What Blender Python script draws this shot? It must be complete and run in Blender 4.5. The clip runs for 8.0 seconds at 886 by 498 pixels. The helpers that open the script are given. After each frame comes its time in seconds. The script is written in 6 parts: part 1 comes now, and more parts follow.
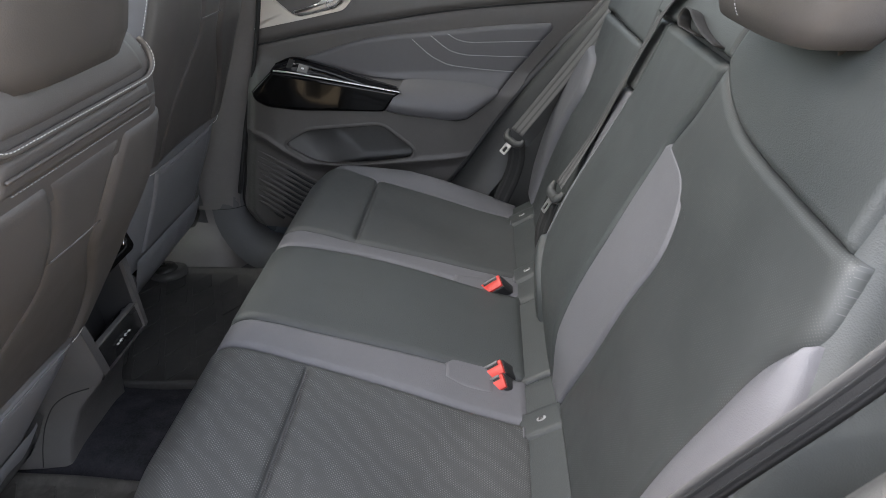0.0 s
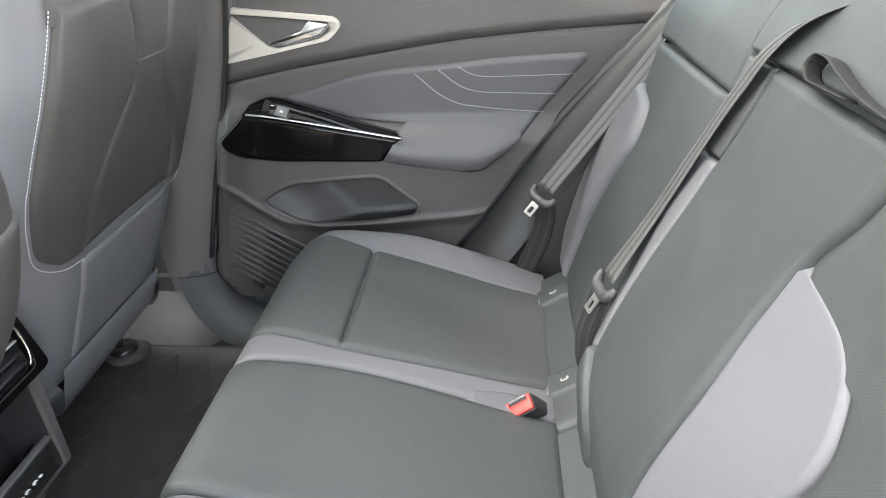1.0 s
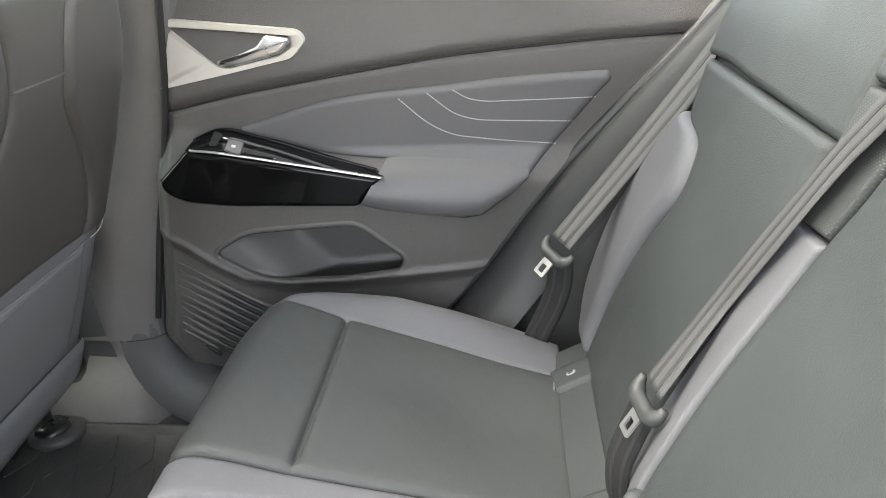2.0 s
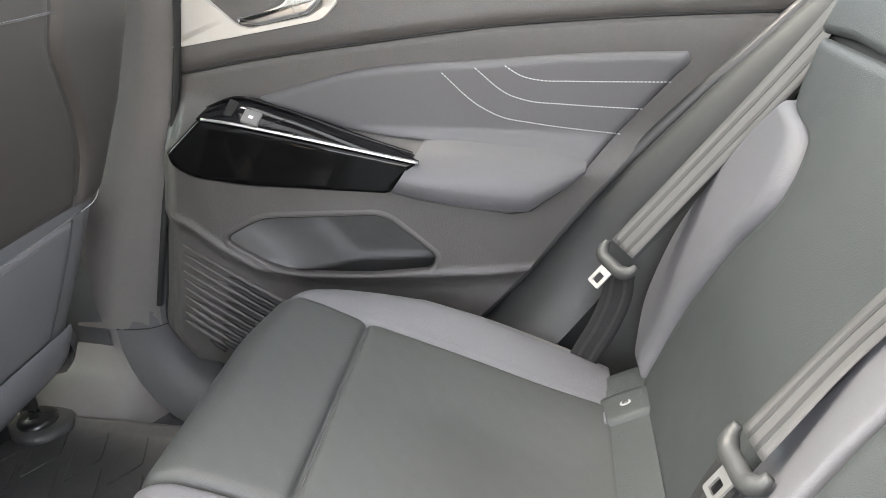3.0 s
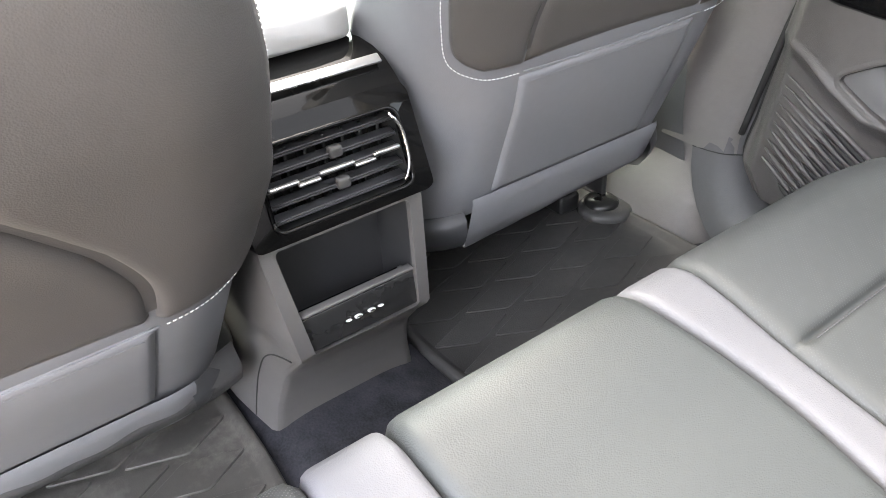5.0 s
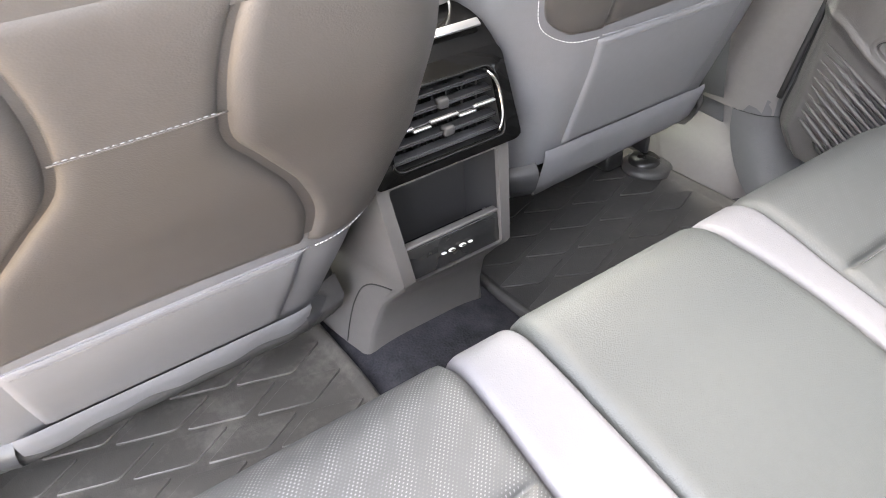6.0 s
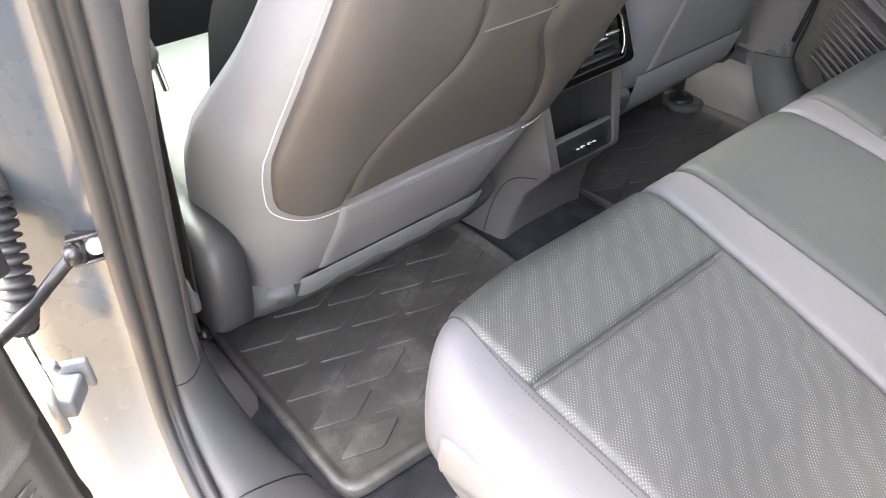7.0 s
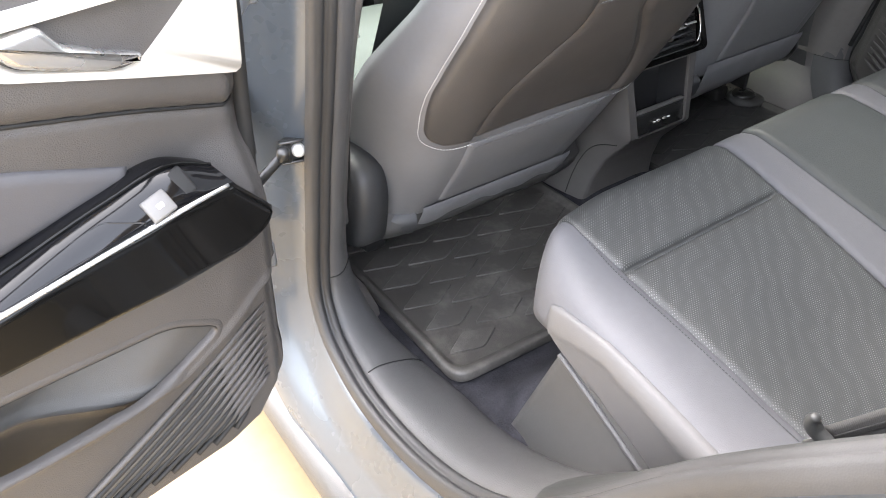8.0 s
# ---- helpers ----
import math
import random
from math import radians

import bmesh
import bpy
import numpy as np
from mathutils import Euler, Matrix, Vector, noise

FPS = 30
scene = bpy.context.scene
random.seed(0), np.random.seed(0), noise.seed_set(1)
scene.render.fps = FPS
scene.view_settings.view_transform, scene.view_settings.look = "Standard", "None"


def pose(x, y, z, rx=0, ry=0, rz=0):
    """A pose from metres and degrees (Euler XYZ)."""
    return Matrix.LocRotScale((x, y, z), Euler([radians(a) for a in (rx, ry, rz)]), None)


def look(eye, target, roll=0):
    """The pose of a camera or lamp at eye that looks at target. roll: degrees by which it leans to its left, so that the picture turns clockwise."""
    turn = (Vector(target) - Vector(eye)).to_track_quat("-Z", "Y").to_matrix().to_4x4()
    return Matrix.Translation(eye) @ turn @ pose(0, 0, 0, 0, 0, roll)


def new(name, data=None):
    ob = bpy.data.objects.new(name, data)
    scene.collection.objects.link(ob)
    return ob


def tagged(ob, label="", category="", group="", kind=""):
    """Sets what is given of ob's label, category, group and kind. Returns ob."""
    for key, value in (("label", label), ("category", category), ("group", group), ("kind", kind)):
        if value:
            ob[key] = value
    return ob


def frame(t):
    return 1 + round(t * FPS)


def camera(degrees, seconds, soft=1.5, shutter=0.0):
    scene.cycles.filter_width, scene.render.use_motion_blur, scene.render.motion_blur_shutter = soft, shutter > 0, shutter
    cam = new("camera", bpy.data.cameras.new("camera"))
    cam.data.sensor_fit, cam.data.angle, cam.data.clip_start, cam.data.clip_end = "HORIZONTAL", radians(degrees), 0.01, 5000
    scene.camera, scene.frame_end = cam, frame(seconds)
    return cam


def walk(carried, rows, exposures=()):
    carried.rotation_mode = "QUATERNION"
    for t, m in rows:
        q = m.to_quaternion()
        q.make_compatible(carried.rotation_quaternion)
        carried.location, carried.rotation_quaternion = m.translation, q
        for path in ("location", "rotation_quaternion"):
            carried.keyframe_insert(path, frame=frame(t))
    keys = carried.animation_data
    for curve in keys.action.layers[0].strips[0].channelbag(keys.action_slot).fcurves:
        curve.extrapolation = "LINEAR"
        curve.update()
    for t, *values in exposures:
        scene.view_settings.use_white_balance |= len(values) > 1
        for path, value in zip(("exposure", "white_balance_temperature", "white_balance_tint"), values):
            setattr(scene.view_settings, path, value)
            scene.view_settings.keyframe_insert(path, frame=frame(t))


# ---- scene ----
cam = camera(61.6, 8.0, soft=0.7, shutter=0.1)
PATH = [
    (0, (-0.1, -1.112, 1.355), (-0.2, 0.682, 0.477), 0.1),
    (0.5, (-0.112, -0.915, 1.36), (-0.235, 0.878, 0.482), -0.5),
    (1, (-0.119, -0.738, 1.341), (-0.253, 1.062, 0.479), -0.9),
    (1.5, (-0.113, -0.573, 1.323), (-0.264, 1.231, 0.472), -1.3),
    (1.7, (-0.109, -0.513, 1.318), (-0.26, 1.292, 0.47), -1.5),
    (3, (-0.144, -0.292, 1.238), (-0.367, 1.503, 0.384), 1.0),
    (3.5, (-0.14, -0.278, 1.211), (-0.726, 1.373, 0.247), 0.4),
    (4, (-0.153, -0.297, 1.181), (-1.143, 1.093, 0.138), -0.5),
    (4.5, (-0.139, -0.307, 1.178), (-1.417, 0.763, 0.073), -2.8),
    (4.7, (-0.134, -0.307, 1.174), (-1.473, 0.68, 0.062), -3.6),
    (5.8, (-0.116, -0.399, 1.204), (-1.454, 0.49, 0.013), -2.1),
    (6, (-0.096, -0.47, 1.22), (-1.409, 0.433, 0.012), -2.3),
    (6.5, (-0.068, -0.719, 1.252), (-1.31, 0.249, 0.019), -1.8),
    (7, (-0.017, -0.944, 1.289), (-1.23, 0.067, 0.061), -0.9),
    (7.5, (0.078, -1.104, 1.301), (-1.151, -0.096, 0.087), 0.1),
    (8, (0.135, -1.196, 1.334), (-1.162, -0.263, 0.132), 0.2),
]
EXPOSURES = [(0.0, 2.90, 6600.0, 12.0), (0.5, 3.95, 6600.0, 11.0), (1.5, 4.12, 6850.0, 9.0), (3.0, 4.44, 6950.0, 12.0), (4.0, 5.00, 7000.0, 13.0), (4.5, 5.06, 6950.0, 13.0),
    (6.0, 5.30, 7100.0, 15.0), (6.5, 5.08, 7100.0, 16.0), (7.0, 4.32, 6950.0, 14.0), (7.5, 3.99, 6850.0, 13.0), (8.0, 3.60, 6800.0, 12.0)]
walk(cam, [(t, look(eye, target, roll)) for t, eye, target, roll in PATH], exposures=EXPOSURES)

# ---- light ----
world = bpy.data.worlds.new("world")
scene.world = world
world.use_nodes = True
wn = world.node_tree
sky = wn.nodes.new("ShaderNodeTexSky")
sky.sky_type, sky.sun_disc = "NISHITA", False
sky.sun_elevation, sky.sun_rotation = radians(62), radians(270)
sky.air_density, sky.dust_density, sky.ozone_density = 1.0, 4.0, 0.6
wn.nodes["Background"].inputs["Strength"].default_value = 0.245
haze = wn.nodes.new("ShaderNodeHueSaturation")  # a hazy, whitish sky
haze.inputs["Saturation"].default_value = 0.45
wn.links.new(sky.outputs["Color"], haze.inputs["Color"])
wn.links.new(haze.outputs["Color"], wn.nodes["Background"].inputs["Color"])
sun = new("sun", bpy.data.lights.new("sun", "SUN"))
sun.data.energy, sun.data.angle, sun.data.color = 0.25, radians(50), (1.0, 0.97, 0.94)
sun.matrix_world = look((-2.55, 0.0, 4.8), (0, 0, 0))

# ---- materials ----
MATS = {}


def material(name, color, rough=0.5, metal=0.0, var=0.12, vscale=7.0, grain=0.0, bump=0.0, coat=0.0, dots=0.0, weave=0.0, spec=0.5, dust=0.0, axis="z", speck=0.75):
    """A procedural surface: colour drifting at two scales, fine grain relief, and optional perforation dots or weave."""
    m = bpy.data.materials.new(name)
    m.use_nodes = True
    nt = m.node_tree
    b = nt.nodes["Principled BSDF"]
    co = nt.nodes.new("ShaderNodeTexCoord").outputs["Object"]

    def node(kind, **values):
        n = nt.nodes.new(kind)
        for k, v in values.items():
            n.inputs[k].default_value = v
        return n

    n1 = node("ShaderNodeTexNoise", Scale=vscale, Detail=4.0, Roughness=0.6)
    n2 = node("ShaderNodeTexNoise", Scale=vscale * 14, Detail=3.0)
    for n in (n1, n2):
        nt.links.new(co, n.inputs["Vector"])
    add = nt.nodes.new("ShaderNodeMath")
    add.operation = "MULTIPLY_ADD"
    add.inputs[1].default_value = 0.4
    nt.links.new(n2.outputs["Fac"], add.inputs[0])
    nt.links.new(n1.outputs["Fac"], add.inputs[2])
    ramp = node("ShaderNodeMapRange")
    for k, v in zip((1, 2, 3, 4), (0.45, 0.95, 1 - var, 1 + var)):
        ramp.inputs[k].default_value = v
    nt.links.new(add.outputs[0], ramp.inputs[0])
    mul = nt.nodes.new("ShaderNodeVectorMath")
    mul.operation = "SCALE"
    mul.inputs[0].default_value = color
    nt.links.new(ramp.outputs[0], mul.inputs["Scale"])
    out = mul.outputs[0]
    height = None
    if dust:
        d = node("ShaderNodeTexNoise", Scale=11.0, Detail=8.0, Roughness=0.7)
        nt.links.new(co, d.inputs["Vector"])
        r = nt.nodes.new("ShaderNodeMapRange")
        for k, v in zip((1, 2, 3, 4), (0.5, 0.75, 0.0, dust)):
            r.inputs[k].default_value = v
        nt.links.new(d.outputs["Fac"], r.inputs[0])
        mix = nt.nodes.new("ShaderNodeMix")
        mix.data_type = "RGBA"
        mix.inputs["B"].default_value = (0.33, 0.31, 0.28, 1)
        nt.links.new(r.outputs[0], mix.inputs["Factor"])
        nt.links.new(out, mix.inputs["A"])
        out = mix.outputs["Result"]
    if grain:
        g = node("ShaderNodeTexVoronoi", Scale=grain)
        nt.links.new(co, g.inputs["Vector"])
        height = g.outputs["Distance"]
    if dots:
        # light perforation specks in drifting patches
        mp = nt.nodes.new("ShaderNodeMapping")
        mp.inputs["Rotation"].default_value = (0, radians(-17 if axis == "x" else 14), 0)
        nt.links.new(co, mp.inputs["Vector"])
        mp2 = nt.nodes.new("ShaderNodeMapping")
        mp2.inputs["Scale"].default_value = (0.0, 1, 1) if axis == "x" else (1, 1, 0.0)
        mp2.inputs["Rotation"].default_value = (radians(45), 0, 0) if axis == "x" else (0, 0, radians(45))
        nt.links.new(mp.outputs[0], mp2.inputs["Vector"])
        v = node("ShaderNodeTexVoronoi", Scale=dots, Randomness=0.0)
        nt.links.new(mp2.outputs[0], v.inputs["Vector"])
        r = nt.nodes.new("ShaderNodeMapRange")
        for k, val in zip((1, 2, 3, 4), (0.12, 0.24, 1.0, 0.0)):
            r.inputs[k].default_value = val
        nt.links.new(v.outputs["Distance"], r.inputs[0])
        turn = nt.nodes.new("ShaderNodeMapping")
        turn.inputs["Rotation"].default_value = (radians(60), 0, 0) if axis == "x" else (0, 0, radians(-48))
        nt.links.new(co, turn.inputs["Vector"])
        wave = node("ShaderNodeTexWave", Scale=11.0, Distortion=6.0, Detail=1.5)
        wave.inputs["Detail Scale"].default_value = 1.6
        nt.links.new(turn.outputs[0], wave.inputs["Vector"])
        patch = node("ShaderNodeTexNoise", Scale=60.0, Detail=3.0, Roughness=0.7)
        nt.links.new(co, patch.inputs["Vector"])
        drift = nt.nodes.new("ShaderNodeMath")
        drift.operation = "MULTIPLY_ADD"
        drift.inputs[1].default_value = 1.5
        nt.links.new(patch.outputs["Fac"], drift.inputs[0])
        nt.links.new(wave.outputs["Fac"], drift.inputs[2])
        pr = nt.nodes.new("ShaderNodeMapRange")
        for k, val in zip((1, 2, 3, 4), (0.85, 1.70, 0.2, 1.0)):
            pr.inputs[k].default_value = val
        nt.links.new(drift.outputs[0], pr.inputs[0])
        mx = nt.nodes.new("ShaderNodeMath")
        mx.operation = "MULTIPLY"
        nt.links.new(r.outputs[0], mx.inputs[0])
        nt.links.new(pr.outputs[0], mx.inputs[1])
        fac = nt.nodes.new("ShaderNodeMath")
        fac.operation = "MULTIPLY"
        fac.inputs[1].default_value = speck
        nt.links.new(mx.outputs[0], fac.inputs[0])
        mix = nt.nodes.new("ShaderNodeMix")
        mix.data_type = "RGBA"
        mix.inputs["B"].default_value = (0.40, 0.41, 0.40, 1)
        nt.links.new(fac.outputs[0], mix.inputs["Factor"])
        nt.links.new(out, mix.inputs["A"])
        out = mix.outputs["Result"]
        height = r.outputs[0]
    if weave:
        v = node("ShaderNodeTexVoronoi", Scale=weave, Randomness=0.35)
        nt.links.new(co, v.inputs["Vector"])
        height = v.outputs["Distance"]
    nt.links.new(out, b.inputs["Base Color"])
    if height is not None and bump:
        bp = node("ShaderNodeBump", Strength=bump, Distance=0.0006)
        nt.links.new(height, bp.inputs["Height"])
        nt.links.new(bp.outputs["Normal"], b.inputs["Normal"])
    rr = nt.nodes.new("ShaderNodeMapRange")
    for k, v in zip((1, 2, 3, 4), (0.3, 0.75, max(0.02, rough * 0.85), min(1.0, rough * 1.18))):
        rr.inputs[k].default_value = v
    nt.links.new(n1.outputs["Fac"], rr.inputs[0])
    nt.links.new(rr.outputs[0], b.inputs["Roughness"])
    b.inputs["Metallic"].default_value = metal
    b.inputs["Coat Weight"].default_value = coat
    b.inputs["Coat Roughness"].default_value = 0.03
    b.inputs["Specular IOR Level"].default_value = spec
    MATS[name] = m
    return m


material("leather_dark", (0.0385, 0.043, 0.0428), 0.54, grain=650, bump=0.4, var=0.08, spec=0.44)
material("trim_black", (0.030, 0.031, 0.031), 0.55, grain=1000, bump=0.3, var=0.1, spec=0.4)
material("leather_perforated", (0.046, 0.0475, 0.047), 0.5, dots=340, bump=0.3, var=0.08, speck=0.35, spec=0.45)
# same leather on the right panel; specks coloured fainter for its viewing angle
material("leather_perforated_faint", (0.048, 0.051, 0.050), 0.54, dots=370, bump=0.2, var=0.08, speck=0.05, spec=0.45)
material("leather_perforated_back", (0.038, 0.0415, 0.041), 0.5, dots=400, bump=0.1, var=0.08, axis="x", speck=0.10, spec=0.45)
material("leather_perforated_black", (0.04, 0.042, 0.041), 0.5, dots=330, bump=0.3, var=0.08, axis="x", speck=0.2)
material("plastic_door", (0.073, 0.068, 0.065), 0.47, grain=800, bump=0.55, var=0.08)
material("leather_door", (0.087, 0.085, 0.090), 0.48, grain=800, bump=0.2, var=0.06)
# front seat grey, raised above leather_grey to stand in for missing light
material("leather_shell_lifted", (0.168, 0.168, 0.177), 0.55, grain=800, bump=0.22, var=0.06)
# armrest lid: sky sheen put into the base colour as paler leather
material("armrest_sheen", (0.48, 0.48, 0.47), 0.45, grain=800, bump=0.2, var=0.05)
material("satin_black", (0.016, 0.016, 0.016), 0.28, var=0.15)
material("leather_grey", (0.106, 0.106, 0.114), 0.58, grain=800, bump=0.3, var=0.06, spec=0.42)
material("leather_brown_grey", (0.068, 0.062, 0.058), 0.48, grain=700, bump=0.22, var=0.08)
material("vinyl_grey", (0.168, 0.167, 0.176), 0.5, grain=700, bump=0.2, var=0.06)
material("plastic_grey", (0.072, 0.072, 0.074), 0.47, grain=800, bump=0.5, var=0.08)
material("pillar_plastic", (0.122, 0.114, 0.109), 0.5, grain=800, bump=0.5, var=0.08)
material("plastic_dark", (0.055, 0.054, 0.053), 0.5, grain=1100, bump=0.3, var=0.1)
material("plastic_console", (0.092, 0.087, 0.084), 0.48, grain=1100, bump=0.25, var=0.08)
material("plastic_light", (0.115, 0.112, 0.112), 0.5, grain=900, bump=0.2, var=0.06)
material("piano_satin", (0.005, 0.005, 0.006), 0.08, var=0.2, spec=0.4)
material("switch_grey", (0.17, 0.165, 0.16), 0.45, grain=1100, bump=0.2, var=0.06)
material("gloss_black", (0.005, 0.005, 0.005), 0.06, var=0.2, spec=0.22)
material("silver_paint", (0.58, 0.555, 0.515), 0.36, metal=0.3, var=0.04)
material("satin_silver", (0.62, 0.62, 0.62), 0.28, metal=0.85, var=0.04)
material("chrome", (0.6, 0.6, 0.6), 0.1, metal=1.0, var=0.03)
material("steel", (0.38, 0.38, 0.37), 0.36, metal=0.8, var=0.08)
material("steel_dark", (0.08, 0.08, 0.08), 0.35, metal=0.7, var=0.2)
material("zinc", (0.5, 0.5, 0.48), 0.4, metal=0.8, var=0.2)
material("white_metal", (0.78, 0.78, 0.76), 0.3, metal=0.2, var=0.06)
material("paint_blue_grey", (0.068, 0.080, 0.095), 0.28, metal=0.15, coat=0.35, var=0.05)
material("rubber", (0.034, 0.034, 0.035), 0.55, grain=600, bump=0.2, var=0.15)
material("rubber_mat", (0.066, 0.062, 0.057), 0.42, grain=500, bump=0.25, var=0.15, dust=0.38)
# passenger mat: darker than rubber_mat, with fewer pale patches
material("rubber_mat_dark", (0.044, 0.043, 0.042), 0.6, grain=500, bump=0.25, var=0.15, dust=0.08, spec=0.3)
material("carpet", (0.030, 0.030, 0.035), 0.95, grain=260, bump=1.0, var=0.55, vscale=22, spec=0.08)
material("hinge_paint", (0.17, 0.18, 0.195), 0.35, metal=0.2, var=0.08)
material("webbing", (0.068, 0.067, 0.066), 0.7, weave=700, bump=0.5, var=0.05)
material("webbing_band", (0.034, 0.034, 0.034), 0.7, weave=700, bump=0.5, var=0.05)
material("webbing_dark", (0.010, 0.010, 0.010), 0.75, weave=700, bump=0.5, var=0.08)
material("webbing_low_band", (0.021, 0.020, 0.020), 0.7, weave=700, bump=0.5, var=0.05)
material("sleeve_grey", (0.040, 0.041, 0.040), 0.45, grain=900, bump=0.15, var=0.06)
material("quarter_plastic", (0.050, 0.051, 0.050), 0.52, grain=1000, bump=0.3, var=0.1, spec=0.4)
material("red_plastic", (0.44, 0.032, 0.024), 0.42, var=0.06)
material("thread_white", (0.62, 0.62, 0.62), 0.8, var=0.05)
material("thread_pale", (0.42, 0.42, 0.42), 0.8, var=0.05)
material("thread_grey", (0.2, 0.2, 0.205), 0.8, var=0.05)
material("label_white", (0.7, 0.7, 0.7), 0.5, var=0.03)
material("tag_grey", (0.26, 0.26, 0.26), 0.5, var=0.05)
material("plastic_black", (0.022, 0.022, 0.023), 0.42, grain=900, bump=0.2, var=0.1)
material("cover_plastic", (0.038, 0.039, 0.041), 0.46, grain=900, bump=0.15, var=0.06)
material("slat_grey", (0.034, 0.034, 0.036), 0.38, var=0.1)
material("dark_void", (0.012, 0.012, 0.012), 0.7, var=0.2)
material("headliner", (0.5, 0.5, 0.48), 0.9, grain=500, bump=0.2, var=0.05)
material("ground_concrete", (0.20, 0.150, 0.082), 0.85, grain=120, bump=0.3, var=0.16, vscale=1.8)


def glass(name, tint):
    """A sheet of clear or tinted window glass; the tint is that of one face."""
    m = bpy.data.materials.new(name)
    m.use_nodes = True
    nodes, links = m.node_tree.nodes, m.node_tree.links
    clear, sheen, blend = nodes.new("ShaderNodeBsdfTransparent"), nodes.new("ShaderNodeBsdfGlossy"), nodes.new("ShaderNodeMixShader")
    clear.inputs["Color"].default_value = (*tint, 1)
    sheen.inputs["Roughness"].default_value = 0.02
    blend.inputs["Fac"].default_value = 0.05
    links.new(clear.outputs[0], blend.inputs[1])
    links.new(sheen.outputs[0], blend.inputs[2])
    links.new(blend.outputs[0], nodes["Material Output"].inputs["Surface"])
    MATS[name] = m


# roof and window panes are out of view; tints chosen to balance cabin light
glass("unseen_roof_glass", (0.44, 0.44, 0.43))
glass("side_glass", (0.52, 0.54, 0.53))
glass("screen_glass", (0.80, 0.885, 0.845))

# ---- mesh tools ----


def spline(pts):
    """A smooth curve through points, as a function of 0 to 1 (chord length)."""
    p = np.array(pts, float)
    d = np.linalg.norm(np.diff(p, axis=0), axis=1)
    t = np.r_[0, np.cumsum(d)] / d.sum()
    g = np.gradient(p, t, axis=0, edge_order=1) if len(p) > 2 else np.repeat([(p[1] - p[0])], 2, 0)

    def at(u):
        u = np.clip(np.atleast_1d(np.asarray(u, float)), 0, 1)
        i = np.clip(np.searchsorted(t, u, "right") - 1, 0, len(t) - 2)
        h = (t[i + 1] - t[i])[:, None]
        s = (u[:, None] - t[i][:, None]) / h
        a, b = p[i], p[i + 1]
        return (2 * s**3 - 3 * s**2 + 1) * a + (s**3 - 2 * s**2 + s) * h * g[i] + (3 * s**2 - 2 * s**3) * b + (s**3 - s**2) * h * g[i + 1]

    return at


def smooth(a, b, v):
    s = np.clip((np.asarray(v, float) - a) / (b - a), 0, 1)
    return s * s * (3 - 2 * s)


def mesh_of(name, verts, faces, flat=False):
    me = bpy.data.meshes.new(name)
    me.from_pydata([tuple(map(float, v)) for v in verts], [], faces)
    me.update()
    bm = bmesh.new()
    bm.from_mesh(me)
    bmesh.ops.remove_doubles(bm, verts=bm.verts, dist=1e-6)
    bmesh.ops.recalc_face_normals(bm, faces=bm.faces)
    for f in bm.faces:
        f.smooth = not flat
    bm.to_mesh(me)
    bm.free()
    return me


def grid(P, close_u=False, close_v=False):
    """Vertices and quads from an array of points, rows by columns."""
    P = np.asarray(P, float)
    nu, nv = P.shape[:2]
    F = []
    for i in range(nu if close_u else nu - 1):
        for j in range(nv if close_v else nv - 1):
            k, l = (i + 1) % nu, (j + 1) % nv
            F.append((i * nv + j, k * nv + j, k * nv + l, i * nv + l))
    return list(P.reshape(-1, 3)), F


def joined(*pieces):
    V, F = [], []
    for v, f in pieces:
        n = len(V)
        V += list(v)
        F += [tuple(k + n for k in q) for q in f]
    return V, F


def thing(name, at, label, category, group="", kind=""):
    ob = new(name)
    ob.empty_display_size = 0.05
    ob.location = at
    ob["base"] = list(at)
    return tagged(ob, label, category, group, kind)


def part(name, geo, mat, parent=None, label="", flat=False, edges=0.0):
    """Links (verts, faces), or a bmesh, as one mesh under a thing or a part. The points are given in the world."""
    at = parent.get("base", (0, 0, 0)) if parent is not None else (0, 0, 0)
    if isinstance(geo, bmesh.types.BMesh):
        me = bpy.data.meshes.new(name)
        geo.to_mesh(me)
        geo.free()
    else:
        me = mesh_of(name, geo[0], geo[1], flat)
    me.transform(Matrix.Translation(-Vector(at)))
    me.materials.append(MATS[mat])
    ob = new(name, me)
    ob["base"] = list(at)
    if parent is not None:
        ob.parent = parent
    if edges:
        me.set_sharp_from_angle(angle=radians(edges))
    return tagged(ob, label)


